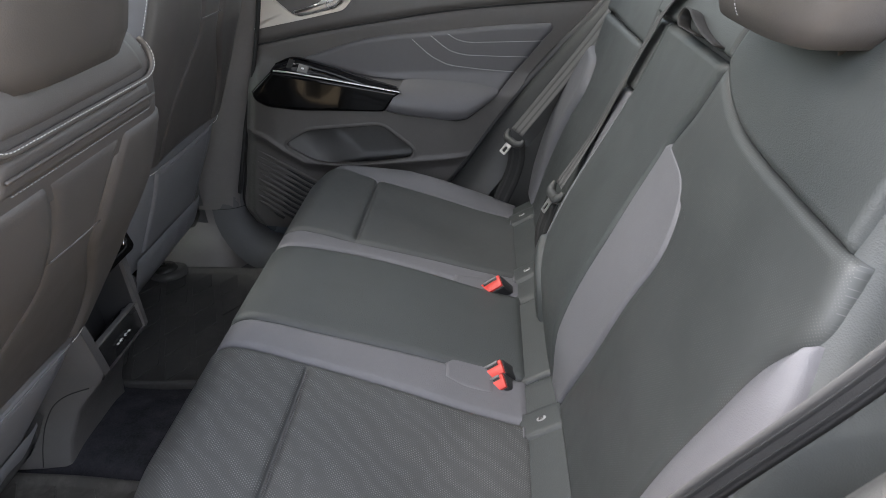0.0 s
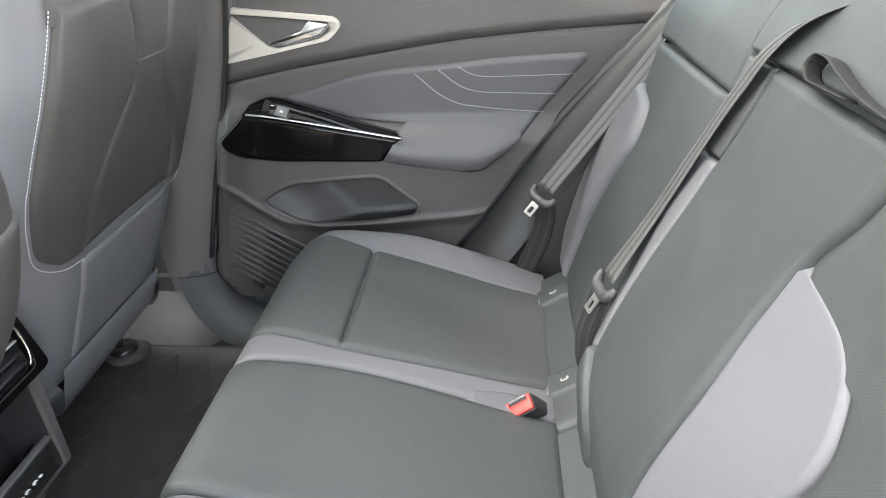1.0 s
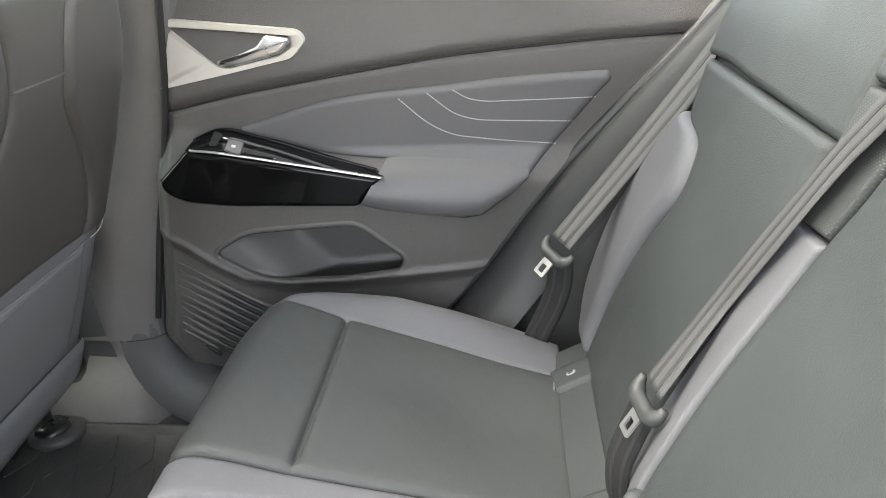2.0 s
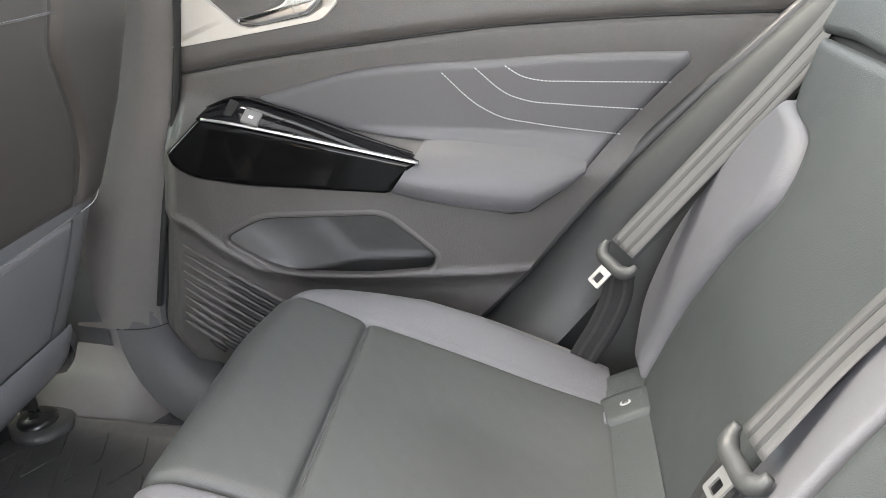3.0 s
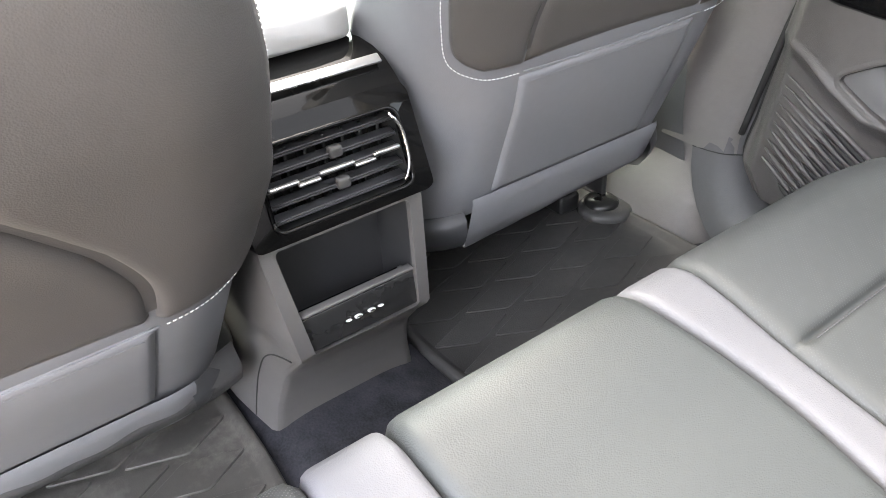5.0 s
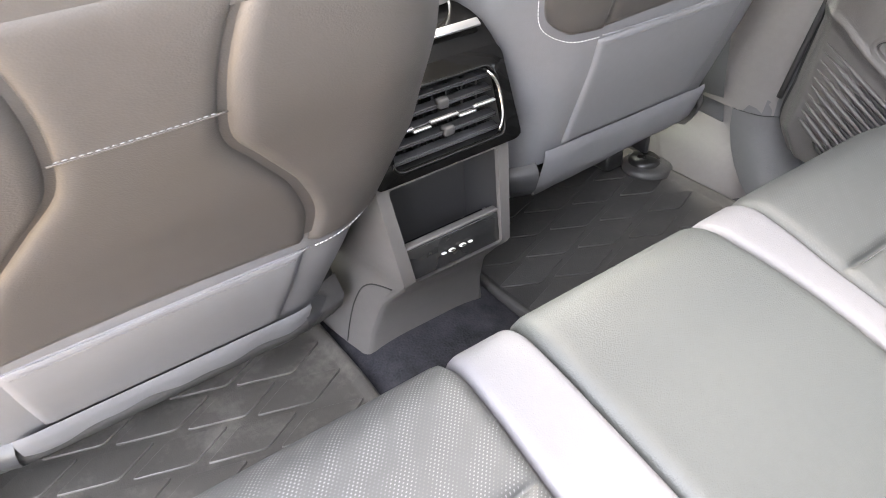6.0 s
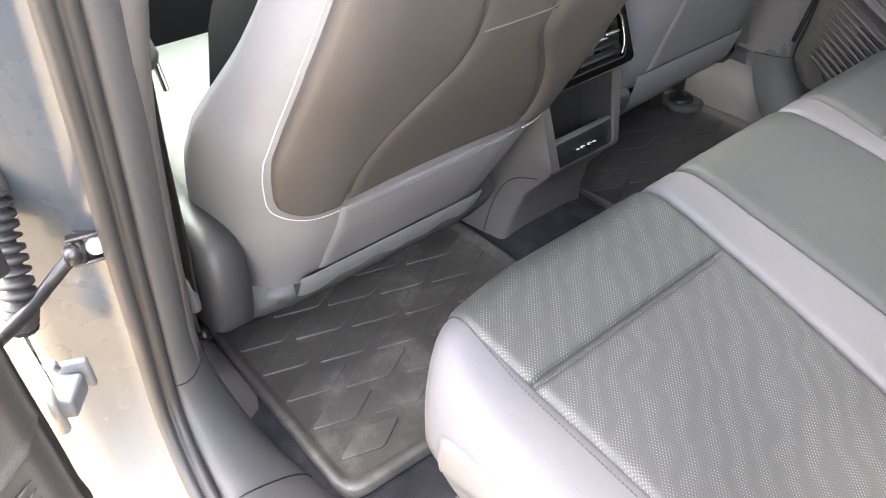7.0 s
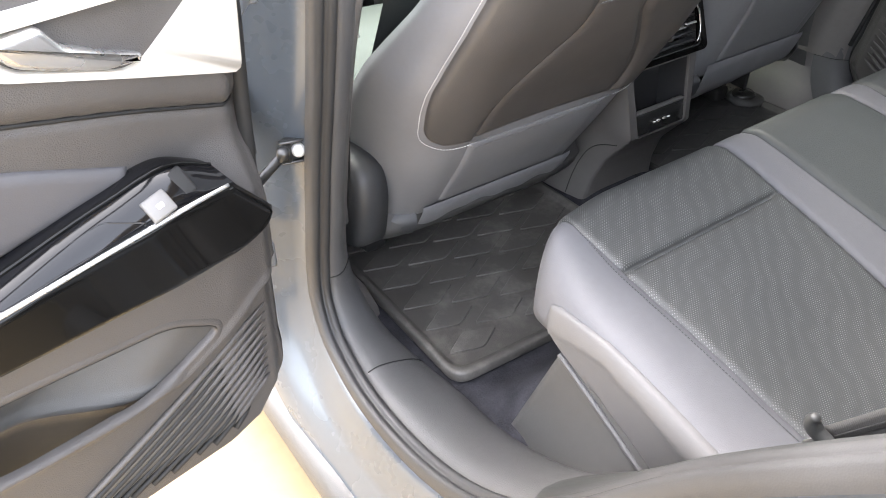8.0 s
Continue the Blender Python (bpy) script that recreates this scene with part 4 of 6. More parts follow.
# rear left headrest
hr = thing("rear_headrest", (0.24, -0.37, 1.24), "dark leather rear headrest with pale stitching", "headrest")
S = []
for k, (z, w, d) in enumerate(((1.228, 0.10, 0.03), (1.233, 0.125, 0.048), (1.255, 0.140, 0.058), (1.30, 0.142, 0.058), (1.36, 0.135, 0.052), (1.385, 0.12, 0.04), (1.392, 0.09, 0.02))):
    S.append([(0.190 + (z - 1.2) * 0.20 + d * np.sign(math.cos(a)) * abs(math.cos(a)) ** 0.6, -0.345 + w * np.sign(math.sin(a)) * abs(math.sin(a)) ** 0.6, z) for a in np.linspace(0, 2 * math.pi, 36, endpoint=False)])
part("cushion", loft(S, close=True), "leather_brown_grey", hr)
part("stitching", stitches([(0.1315 + (z - 1.2) * 0.20, y, z) for y, z in spline([(-0.300, 1.36), (-0.316, 1.30), (-0.326, 1.27), (-0.340, 1.252), (-0.365, 1.242)])(np.linspace(0, 1, 50))], 0.006, 0.004, 0.0006), "thread_grey", hr)
for y in (-0.43, -0.31):
    part("post", tube([(0.225, y, 1.15), (0.225, y, 1.18), (0.21, y, 1.25)], 0.006, 10), "chrome", hr)

# ---- front seats ----
BACKLINE = [(0.47, -0.868), (0.53, -0.835), (0.62, -0.778), (0.70, -0.727), (0.75, -0.70), (0.82, -0.66), (0.92, -0.602), (1.00, -0.555), (1.06, -0.530), (1.11, -0.516), (1.16, -0.512), (1.195, -0.522), (1.211, -0.545), (1.216, -0.57)]
back_line = spline([(x, z) for z, x in BACKLINE])(np.linspace(0, 1, 300))


def front_seat(name, yc, dx, dz, mirror, label, upright=0.0):
    """A front seat seen from behind: grey shell, dark back panels, map pocket, flap, headrest and cushion."""
    seat = thing(name, (-0.95 + dx, yc, FLOOR), label, "car seat", "front seats")

    def fs(w, z, h=0.0):
        x = np.interp(z, back_line[:, 1], back_line[:, 0])
        slope = (np.interp(z + 0.01, back_line[:, 1], back_line[:, 0]) - np.interp(z - 0.01, back_line[:, 1], back_line[:, 0])) / 0.02
        k = np.interp(z, [0.47, 0.55, 0.70, 0.80, 0.88, 1.0, 1.06, 1.12, 1.17, 1.20, 1.216], [0.93, 0.96, 1.0, 1.06, 1.10, 1.04, 0.99, 0.95, 0.89, 0.80, 0.68])
        a = abs(w)
        r = 0.10
        if a < 0.165:
            yy, fx, ny, nx = a, 0.0, 0.0, 1.0
        elif a < 0.165 + r * 1.45:
            g = (a - 0.165) / r
            yy, fx, ny, nx = 0.165 + r * math.sin(g), r * (1 - math.cos(g)), math.sin(g), math.cos(g)
        else:
            g, e = 1.45, a - 0.165 - r * 1.45
            yy, fx, ny, nx = 0.165 + r * math.sin(g) + e * 0.12, r * (1 - math.cos(g)) + e, 0.99, 0.12
        ln = math.sqrt(1 + slope * slope)
        px, pz = x - fx + h * nx / ln + 0.70, z - h * nx * slope / ln - 0.75
        c, s = math.cos(upright), math.sin(upright)
        return np.array([px * c - pz * s - 0.70 + dx, yc + math.copysign(1, w) * (yy * k + h * ny), px * s + pz * c + 0.75 + dz])

    # grey shell
    def wrap(z):
        return float(np.interp(z, [0.53, 0.62, 0.70, 0.80, 0.90, 1.0, 1.1, 1.2], [0.35, 0.41, 0.45, 0.435, 0.395, 0.355, 0.33, 0.32]))

    S = [[fs(w * wrap(z), z, -0.004 - 0.02 * max(0.0, abs(w) - 0.93) / 0.07) for w in np.linspace(-1, 1, 81)] for z in np.linspace(0.545, 1.214, 46)]
    part("shell", loft(S), "leather_shell_lifted", seat, "pale grey leather backrest shell, colour lifted for dim light")
    # front face of the backrest
    S = [[fs(0, z, -0.16 - 0.05 * abs(v) ** 3) + [0, v * 0.215 * np.interp(z, [0.5, 0.88, 1.06, 1.2], [0.95, 1.1, 0.95, 0.75]), 0] for v in np.linspace(-1, 1, 15)] for z in np.linspace(0.55, 1.214, 24)]
    part("backrest_front", loft(S), "leather_dark", seat)
    part("top_cap", loft([[fs(w, 1.214, -0.004 - q) for w in np.linspace(-0.32, 0.32, 31)] for q in (0, 0.004)] + [[fs(0, 1.214, -0.14) + [0, v * 0.17, 0] for v in np.linspace(-1, 1, 31)]]), "leather_brown_grey", seat)
    part("upper_back", loft([[fs(w, z, 0.0012) for w in np.linspace(-0.246, 0.246, 41)] for z in np.linspace(1.075, 1.213, 14)]), "leather_brown_grey", seat, "dark leather top of the backrest")

    part("seam_backing", loft([[fs(w, z, -0.0022) for w in np.linspace(-0.215, 0.215, 37)] for z in np.linspace(0.775, 1.08, 24)]), "leather_brown_grey", seat)
    IN = [(0.149, 0.757), (0.142, 0.815), (0.116, 0.872), (0.080, 0.928), (0.056, 0.965), (0.053, 1.005), (0.066, 1.065), (0.085, 1.10)]
    OUT = [(0.205, 0.764), (0.236, 0.785), (0.246, 0.83), (0.247, 0.90), (0.246, 0.98), (0.242, 1.05), (0.236, 1.10)]
    part("back_panel", panel([(-a, b) for a, b in IN], IN, fs, 30, 50, 0.004, 0.02, shape=lambda w, z: -0.006 * np.exp(-(((z - 0.80) / 0.07) ** 2)) * (1 - (w / 0.17) ** 2)), "leather_brown_grey", seat, "dark leather centre back panel")
    for s in (-1, 1):
        wide = 0.030 if s > 0 > mirror else 0.0
        part("back_panel", panel([(s * (a + 0.003), b) for a, b in IN], [(s * (a + wide), b) for a, b in OUT], fs, 20, 50, 0.006, 0.014), "leather_brown_grey", seat, "dark leather side back panel")
        P = [fs(s * w, z, 0.0035) for w, z in spline([(0.155, 0.752), (0.208, 0.758), (0.241 + wide, 0.780), (0.252 + wide, 0.826)] + [(a + 0.006 + wide, b) for a, b in OUT[3:]])(np.linspace(0, 1, 120))]
        part("stitching", stitches(P, 0.0055, 0.0038, 0.0007), "thread_white", seat, "white contrast stitching")
    part("stitching", stitches([fs(w, 1.0, 0.0037 + 0.0009 * (1 - (w / 0.055) ** 2)) for w in np.linspace(-0.055, 0.055, 20)], 0.005, 0.0034, 0.0005), "thread_grey", seat)
    part("cross_seam", tube([fs(w, 0.998, 0.0035 + 0.0009 * (1 - (w / 0.056) ** 2)) for w in np.linspace(-0.056, 0.056, 20)], 0.0009, 6), "leather_brown_grey", seat, "stitched cross seam")
    # map pocket and its rim
    part("map_pocket", panel([(-0.148, 0.575), (-0.150, 0.66), (-0.150, 0.742)], [(0.148, 0.575), (0.150, 0.66), (0.150, 0.742)], fs, 30, 40, 0.0012, 0.006, 0.0015), "vinyl_grey", seat, "grey vinyl map pocket")
    part("pocket_rim", tube([fs(w, 0.749 + 0.004 * (w / 0.15) ** 2, 0.0035) for w in np.linspace(-0.152, 0.152, 30)], 0.0012, 8), "vinyl_grey", seat, "rolled pocket rim")
    part("stitching", stitches([fs(w, 0.737, 0.0034) for w in np.linspace(-0.145, 0.145, 40)], 0.006, 0.0042, 0.0004), "vinyl_grey", seat)
    part("stitching", stitches([fs(w, 0.7525, 0.0042) for w in np.linspace(-0.15, 0.15, 40)], 0.005, 0.0036, 0.0004), "thread_grey", seat)
    # flap under the back
    S = []
    for w in np.linspace(-0.185, 0.195, 44):
        wob = 0.0009 * math.sin(w * 31) + 0.0005 * math.sin(w * 83 + 1)
        lo = 0.505 - 0.012 * (w / 0.19) * mirror * -1 + wob
        S.append([fs(w, 0.578, 0.003), fs(w, 0.572, 0.007), fs(w, 0.556, 0.009 + wob), fs(w, 0.54, 0.010 + wob), fs(w, 0.52, 0.009 + wob), fs(w, lo, 0.007), fs(w, lo - 0.003, 0.003), fs(w, lo + 0.003, -0.004)])
    part("flap", loft(S), "leather_shell_lifted", seat, "loose grey vinyl flap at the foot of the backrest")
    for s in (-1, 1):
        S = [[fs(s * w, z, h) for z, h in ((0.552, -0.006), (0.549, 0.010), (0.538, 0.017), (0.518, 0.017), (0.503, 0.011), (0.496, -0.004), (0.496, -0.05))] for w in np.linspace(0.190, 0.42, 26)]
        part("corner_cover", loft(S), "cover_plastic", seat, "dark plastic cover under the backrest corner")
    # cushion, base and rails
    S = []
    for x, z0, z1, w in ((-0.885, 0.52, 0.60, 0.22), (-0.92, 0.50, 0.64, 0.25), (-1.05, 0.47, 0.665, 0.26), (-1.25, 0.48, 0.688, 0.265), (-1.29, 0.48, 0.684, 0.265), (-1.33, 0.48, 0.694, 0.265), (-1.46, 0.50, 0.705, 0.255), (-1.51, 0.54, 0.69, 0.24), (-1.525, 0.58, 0.66, 0.20)):
        S.append([(x + dx, yc + w * np.sign(math.cos(a)) * abs(math.cos(a)) ** 0.35, (z0 + z1) / 2 + dz + (z1 - z0) / 2 * np.sign(math.sin(a)) * abs(math.sin(a)) ** 0.35) for a in np.linspace(0, 2 * math.pi, 48, endpoint=False)])
    part("cushion", loft(S, close=True), "leather_dark", seat, "dark leather front cushion")
    # recliner cover: a rounded plastic cheek outside the seat
    if mirror < 0:
        cheek = rounded([(-1.0, 0.692), (-0.88, 0.704), (-0.832, 0.700), (-0.803, 0.680), (-0.794, 0.642), (-0.801, 0.590), (-0.813, 0.542), (-0.840, 0.512), (-0.89, 0.498), (-1.28, 0.495), (-1.28, 0.66)], 0.03)
        bm = prism(cheek, lambda a, b, h: (a + dx, yc + mirror * h, b + dz), 0.258, 0.314, 0.022, 5)
        dish = max(bm.faces, key=lambda f: f.calc_area() if abs(f.calc_center_median().y - (yc + mirror * 0.312)) < 0.002 else 0)
        bmesh.ops.inset_region(bm, faces=[dish], thickness=0.010, depth=0.0)
        bmesh.ops.inset_region(bm, faces=[dish], thickness=0.012, depth=-0.009)
        part("recliner_cover", bm, "cover_plastic", seat, "smooth rounded dark plastic recliner cover")
        part("cover_ridge", tube(spline([(-1.02 + dx, yc + mirror * 0.3, 0.655 + dz), (-0.94 + dx, yc + mirror * 0.306, 0.636 + dz), (-0.88 + dx, yc + mirror * 0.306, 0.592 + dz), (-0.848 + dx, yc + mirror * 0.304, 0.540 + dz)])(np.linspace(0, 1, 20)), 0.008, 8, 0.006), "cover_plastic", seat)
    S = []
    for q in np.linspace(-1, 1, 24):
        e = 1 - abs(q) ** 6
        S.append([(x + dx, yc + q * 0.255, z + dz * 0.8) for x, z in ((-0.845 - 0.02 * (1 - e), 0.56), (-0.822 - 0.02 * (1 - e), 0.535), (-0.835 - 0.02 * (1 - e), 0.505), (-0.90, 0.485), (-1.1, 0.48))])
    part("base_cover", loft(S), "plastic_dark", seat, "dark plastic seat base")
    for s in (-1, 1):
        y = yc + s * 0.20
        part("rail", rbox((-1.15 + dx, y, 0.418), (0.40, 0.05, 0.04), 0.008), "steel_dark", seat, "dark steel seat rail")
        if s == mirror and mirror > 0:
            part("rail_cap", tube([(-0.950, yc + mirror * 0.255, z) for z in (0.396, 0.410, 0.416, 0.418)], [0.052, 0.052, 0.047, 0.036], 28), "plastic_dark", seat, "rounded dark plastic rail cap")
            part("rail_foot", tube([(-0.955, yc + mirror * 0.250, z) for z in (0.41, 0.422, 0.428, 0.430)], [0.034, 0.033, 0.026, 0.008], 20), "satin_black", seat, "black rail foot in its ring")
            part("rail_bracket", rbox((-0.985, yc + mirror * 0.262, 0.452), (0.05, 0.012, 0.05), 0.004), "steel_dark", seat)
        part("riser", rbox((-1.08 + dx, y, 0.46 + dz / 2), (0.2, 0.02, 0.06 + dz), 0.005), "steel_dark", seat)
    # headrest with its posts
    def hp(x, y, z):
        px, pz = x + 0.70, z - 0.75
        c, q = math.cos(upright), math.sin(upright)
        return (px * c - pz * q - 0.70 + dx, yc + y, px * q + pz * c + 0.75 + dz)

    S = []
    for z, w, d0, d1 in ((1.184, 0.105, -0.62, -0.52), (1.188, 0.126, -0.65, -0.500), (1.214, 0.136, -0.66, -0.487), (1.29, 0.139, -0.65, -0.473), (1.36, 0.135, -0.64, -0.474), (1.41, 0.120, -0.62, -0.490), (1.422, 0.085, -0.595, -0.525)):
        S.append([hp((d0 + d1) / 2 + (d1 - d0) / 2 * np.sign(math.cos(a)) * abs(math.cos(a)) ** 0.55, w * np.sign(math.sin(a)) * abs(math.sin(a)) ** 0.55, z) for a in np.linspace(0, 2 * math.pi, 40, endpoint=False)])
    part("headrest", loft(S, close=True), "leather_brown_grey", seat, "dark leather headrest")
    part("stitching", stitches([hp(-0.535 + 0.1 * (z - 1.2), -0.1335, z) for z in np.linspace(1.23, 1.38, 40)], 0.006, 0.0045, 0.0009), "thread_grey", seat)
    for s in (-1, 1):
        part("headrest_post", tube([hp(-0.575, s * 0.07, z) for z in (1.12, 1.17, 1.21)], 0.007, 10), "chrome", seat)
    # top rim with stitched piping and a slim slot
    P = [fs(w, 1.147 + 0.05 * max(0, abs(w) - 0.15) ** 1.0 + 6.0 * max(0, abs(w) - 0.15) ** 2, 0.006) for w in np.linspace(-0.225, 0.225, 70)]
    part("piping", tube(P, 0.0035, 8), "leather_brown_grey", seat)
    part("stitching", stitches([p + [0.0035, 0, 0.002] for p in P], 0.006, 0.004, 0.0006), "thread_pale", seat)
    part("top_panel", panel([(-0.17, 1.155), (-0.10, 1.153), (0.0, 1.153), (0.10, 1.153), (0.17, 1.155)], [(-0.16, 1.205), (-0.10, 1.208), (0.0, 1.208), (0.10, 1.208), (0.16, 1.205)], fs, 10, 40, 0.005, 0.01), "leather_brown_grey", seat)
    part("top_band", panel([(-0.175, 1.106), (0.0, 1.106), (0.175, 1.106)], [(-0.168, 1.143), (0.0, 1.143), (0.168, 1.143)], fs, 10, 40, 0.004, 0.01), "leather_brown_grey", seat)
    part("slot", tube([fs(w, 1.127, 0.008) for w in np.linspace(-0.165, 0.165, 40)], 0.002, 6), "leather_brown_grey", seat, "folded slot edge")
    part("stitching", stitches([fs(w, 1.112, 0.0075) for w in np.linspace(-0.16, 0.16, 50)], 0.006, 0.004, 0.0006), "thread_grey", seat)
    return seat


driver = front_seat("driver_seat", -0.385, 0.0, 0.0, -1, "grey and dark leather driver seat seen from behind")
front_seat("passenger_seat", 0.388, -0.037, 0.103, 1, "grey and dark leather passenger seat set higher", math.radians(12))

part("rail_clip", rbox((-0.94, -0.690, 0.44), (0.030, 0.014, 0.010), 0.003), "steel", driver, "bright steel rail clip")
part("rail_end", tube([(-0.975, -0.68, 0.452), (-0.95, -0.684, 0.446), (-0.925, -0.688, 0.44)], 0.011, 10), "steel_dark", driver)

# ---- centre console ----
con = thing("centre_console", (-0.9, 0, FLOOR), "dark grey plastic centre console with rear vents", "console")


def face(y, z, h=0.0):
    x = np.interp(z, [0.40, 0.46, 0.52, 0.585, 0.60, 0.64, 0.735, 0.76, 0.85], [-0.83, -0.822, -0.80, -0.745, -0.738, -0.75, -0.768, -0.770, -0.800])
    return np.array([x + h, y, z + h * 0.25])


# body: a tapering box with the open tray cut into its face
OUTL = rounded([(-0.088, 0.575), (0.088, 0.575), (0.106, 0.742), (-0.106, 0.742)], 0.018)
HOLE = rounded([(-0.072, 0.590), (0.072, 0.590), (0.087, 0.728), (-0.087, 0.728)], 0.008)
V = [face(y, z) for y, z in OUTL] + [face(y, z) for y, z in HOLE] + [face(y, z, -0.008) for y, z in HOLE] + [face(y * 0.95, z, -0.075) for y, z in HOLE]
m = len(OUTL)
F = [(i, (i + 1) % m, m + (i + 1) % m, m + i) for i in range(m)] + [(m + i, m + (i + 1) % m, 2 * m + (i + 1) % m, 2 * m + i) for i in range(m)]
part("frame", (V, F), "plastic_console", con, "grey plastic frame of the open tray", edges=40)
F = [(2 * m + i, 2 * m + (i + 1) % m, 3 * m + (i + 1) % m, 3 * m + i) for i in range(m)] + [tuple(range(3 * m, 4 * m))]
part("tray", (V, F), "plastic_black", con, "dark open storage tray", edges=40)
S = []
for z in np.linspace(0.405, 0.742, 26):
    w = np.interp(z, [0.40, 0.46, 0.54, 0.575, 0.742], [0.115, 0.106, 0.094, 0.088, 0.106])
    x0 = face(0, z)[0]
    rim = 0.012
    S.append([(x0 - 0.45, -w - 0.03, z), (x0 - 0.10, -w - 0.012, z), (x0 - rim, -w, z), (x0 - 0.004, -w + 0.004, z)])
part("side_wall", loft(S), "plastic_console", con)
part("side_wall", loft([[(x, -y, z) for x, y, z in r] for r in S]), "plastic_console", con)
S = []
for z in np.linspace(0.405, 0.578, 14):
    w = np.interp(z, [0.40, 0.46, 0.54, 0.578], [0.115, 0.106, 0.094, 0.088])
    x0 = face(0, z)[0]
    S.append([(x0 - 0.012, -w, z), (x0 - 0.002, -w + 0.006, z), (x0, -w + 0.014, z), (x0, 0, z), (x0, w - 0.014, z), (x0 - 0.002, w - 0.006, z), (x0 - 0.012, w, z)])
part("foot", loft(S), "plastic_console", con, "curved lower cover")
for q in (-1, 1):
    P = [(face(0, z)[0] - k, q * (np.interp(z, [0.40, 0.46, 0.54, 0.575], [0.115, 0.106, 0.094, 0.088]) + 0.0005 + 0.136 * (k - 0.012)), z) for k, z in ((0.05, 0.408), (0.05, 0.45), (0.052, 0.50), (0.052, 0.535), (0.046, 0.55), (0.03, 0.560), (0.014, 0.566))]
    part("body_joint", tube(spline(P)(np.linspace(0, 1, 30)), 0.0011, 6), "dark_void", con, "fine dark joint of the lower cover")
# usb strip
part("usb_panel", prism(rounded([(-0.073, 0.594), (0.073, 0.594), (0.0765, 0.638), (-0.0765, 0.638)], 0.004), lambda a, b, h: face(a, b, h), -0.03, -0.004, 0.002), "satin_black", con, "dark usb socket strip")
part("usb_ledge", rbox((-0.757, 0, 0.641), (0.012, 0.151, 0.004), 0.0015), "plastic_console", con)
for y, w in ((-0.0225, 0.0038), (-0.0095, 0.0052), (0.0085, 0.0052), (0.0215, 0.0038)):
    o = [(y + w * math.cos(a) * (1.0), 0.616 + (0.0021 if w > 0.005 else 0.0012) * math.sin(a)) for a in np.linspace(0, 2 * math.pi, 14, endpoint=False)]
    p = part("usb_port", prism(o, lambda a, b, h: face(a, b, h), -0.003, 0.0005, 0.0006), "label_white", con, "pale usb socket mark")
    if w > 0.005:
        o = [(y + 0.0036 * math.cos(a), 0.616 + 0.0011 * math.sin(a)) for a in np.linspace(0, 2 * math.pi, 12, endpoint=False)]
        part("socket", prism(o, lambda a, b, h: face(a, b, h), -0.003, 0.0012, 0), "dark_void", p)

# gloss black vent housing
def vent(y, z, h=0.0):
    x = np.interp(z, [0.735, 0.75, 0.83, 0.86, 0.88, 0.892], [-0.752, -0.750, -0.775, -0.795, -0.825, -0.87])
    return np.array([x + h, y, z + h * 0.3])


VO = rounded([(-0.112, 0.742), (0.112, 0.742), (0.108, 0.86), (-0.108, 0.86)], 0.012)
VI = rounded([(-0.086, 0.757), (0.086, 0.757), (0.084, 0.842), (-0.084, 0.842)], 0.014)
V = [vent(y * 1.0, z, -0.06) for y, z in VO] + [vent(y, z) for y, z in VO] + [vent(y, z, 0.004) for y, z in VI] + [vent(y, z, -0.006) for y, z in VI] + [vent(y, z, -0.05) for y, z in VI]
m = len(VO)
F = [(r * m + i, r * m + (i + 1) % m, (r + 1) * m + (i + 1) % m, (r + 1) * m + i) for r in range(3) for i in range(m)]
part("vent_housing", (V, F), "gloss_black", con, "gloss black rear air vent housing", edges=50)
F = [(3 * m + i, 3 * m + (i + 1) % m, 4 * m + (i + 1) % m, 4 * m + i) for i in range(m)] + [tuple(range(4 * m, 5 * m))]
part("vent_duct", (V, F), "dark_void", con)
part("vent_bezel", tube([vent(y, z, 0.004) for y, z in VI + VI[:1]], 0.0026, 8), "gloss_black", con, "gloss black vent surround")
part("vent_chrome", tube([vent(0.085 - 0.012 * abs(q) ** 3, 0.80 + 0.036 * q, 0.0055) for q in np.linspace(-1, 1, 14)], 0.0022, 8), "chrome", con, "chrome vent end trim")
for k, z in enumerate(np.linspace(0.768, 0.832, 5)):
    part("vent_slat", rbox(tuple(vent(0, z, -0.012)), (0.016, 0.164, 0.0026), 0.001, Euler((0, radians(12), 0)).to_matrix().to_4x4()), "slat_grey", con, "dark horizontal vent slat")
    part("slat_edge", tube([tuple(vent(y, z, -0.0035)) for y in np.linspace(-0.080, 0.080, 6)], 0.0013, 6), "slat_grey", con)
for y in np.linspace(-0.068, 0.068, 7):
    part("vent_vane", rbox(tuple(vent(y, 0.80, -0.034)), (0.02, 0.004, 0.082), 0.001), "satin_black", con, "dark upright vent vane")
for y, w, o in ((-0.062, 0.034, 0.0), (-0.034, 0.026, -0.0045), (0.0, 0.042, 0.0), (0.034, 0.026, -0.0045), (0.062, 0.034, 0.0)):
    part("vent_trim", rbox(tuple(vent(y, 0.801 + o, 0.0)), (0.006, w, 0.0032), 0.0012), "satin_silver", con, "silver slat trim")
for z in (0.784, 0.817):
    part("vent_knob", rbox(tuple(vent(0.004, z, -0.004)), (0.012, 0.016, 0.013), 0.003), "plastic_dark", con, "small dark vent slider")
S = [[(vent(0, z)[0], y, z) for z in (0.856, 0.868, 0.88, 0.892)] + [(-1.0, y, 0.892)] for y in np.linspace(-0.105, 0.105, 14)]
part("vent_top", loft(S), "gloss_black", con, "gloss black top of the console")
part("top_strip", rbox((-0.818, 0, 0.883), (0.012, 0.19, 0.004), 0.0015, Euler((0, radians(35), 0)).to_matrix().to_4x4()), "satin_silver", con, "thin silver strip")
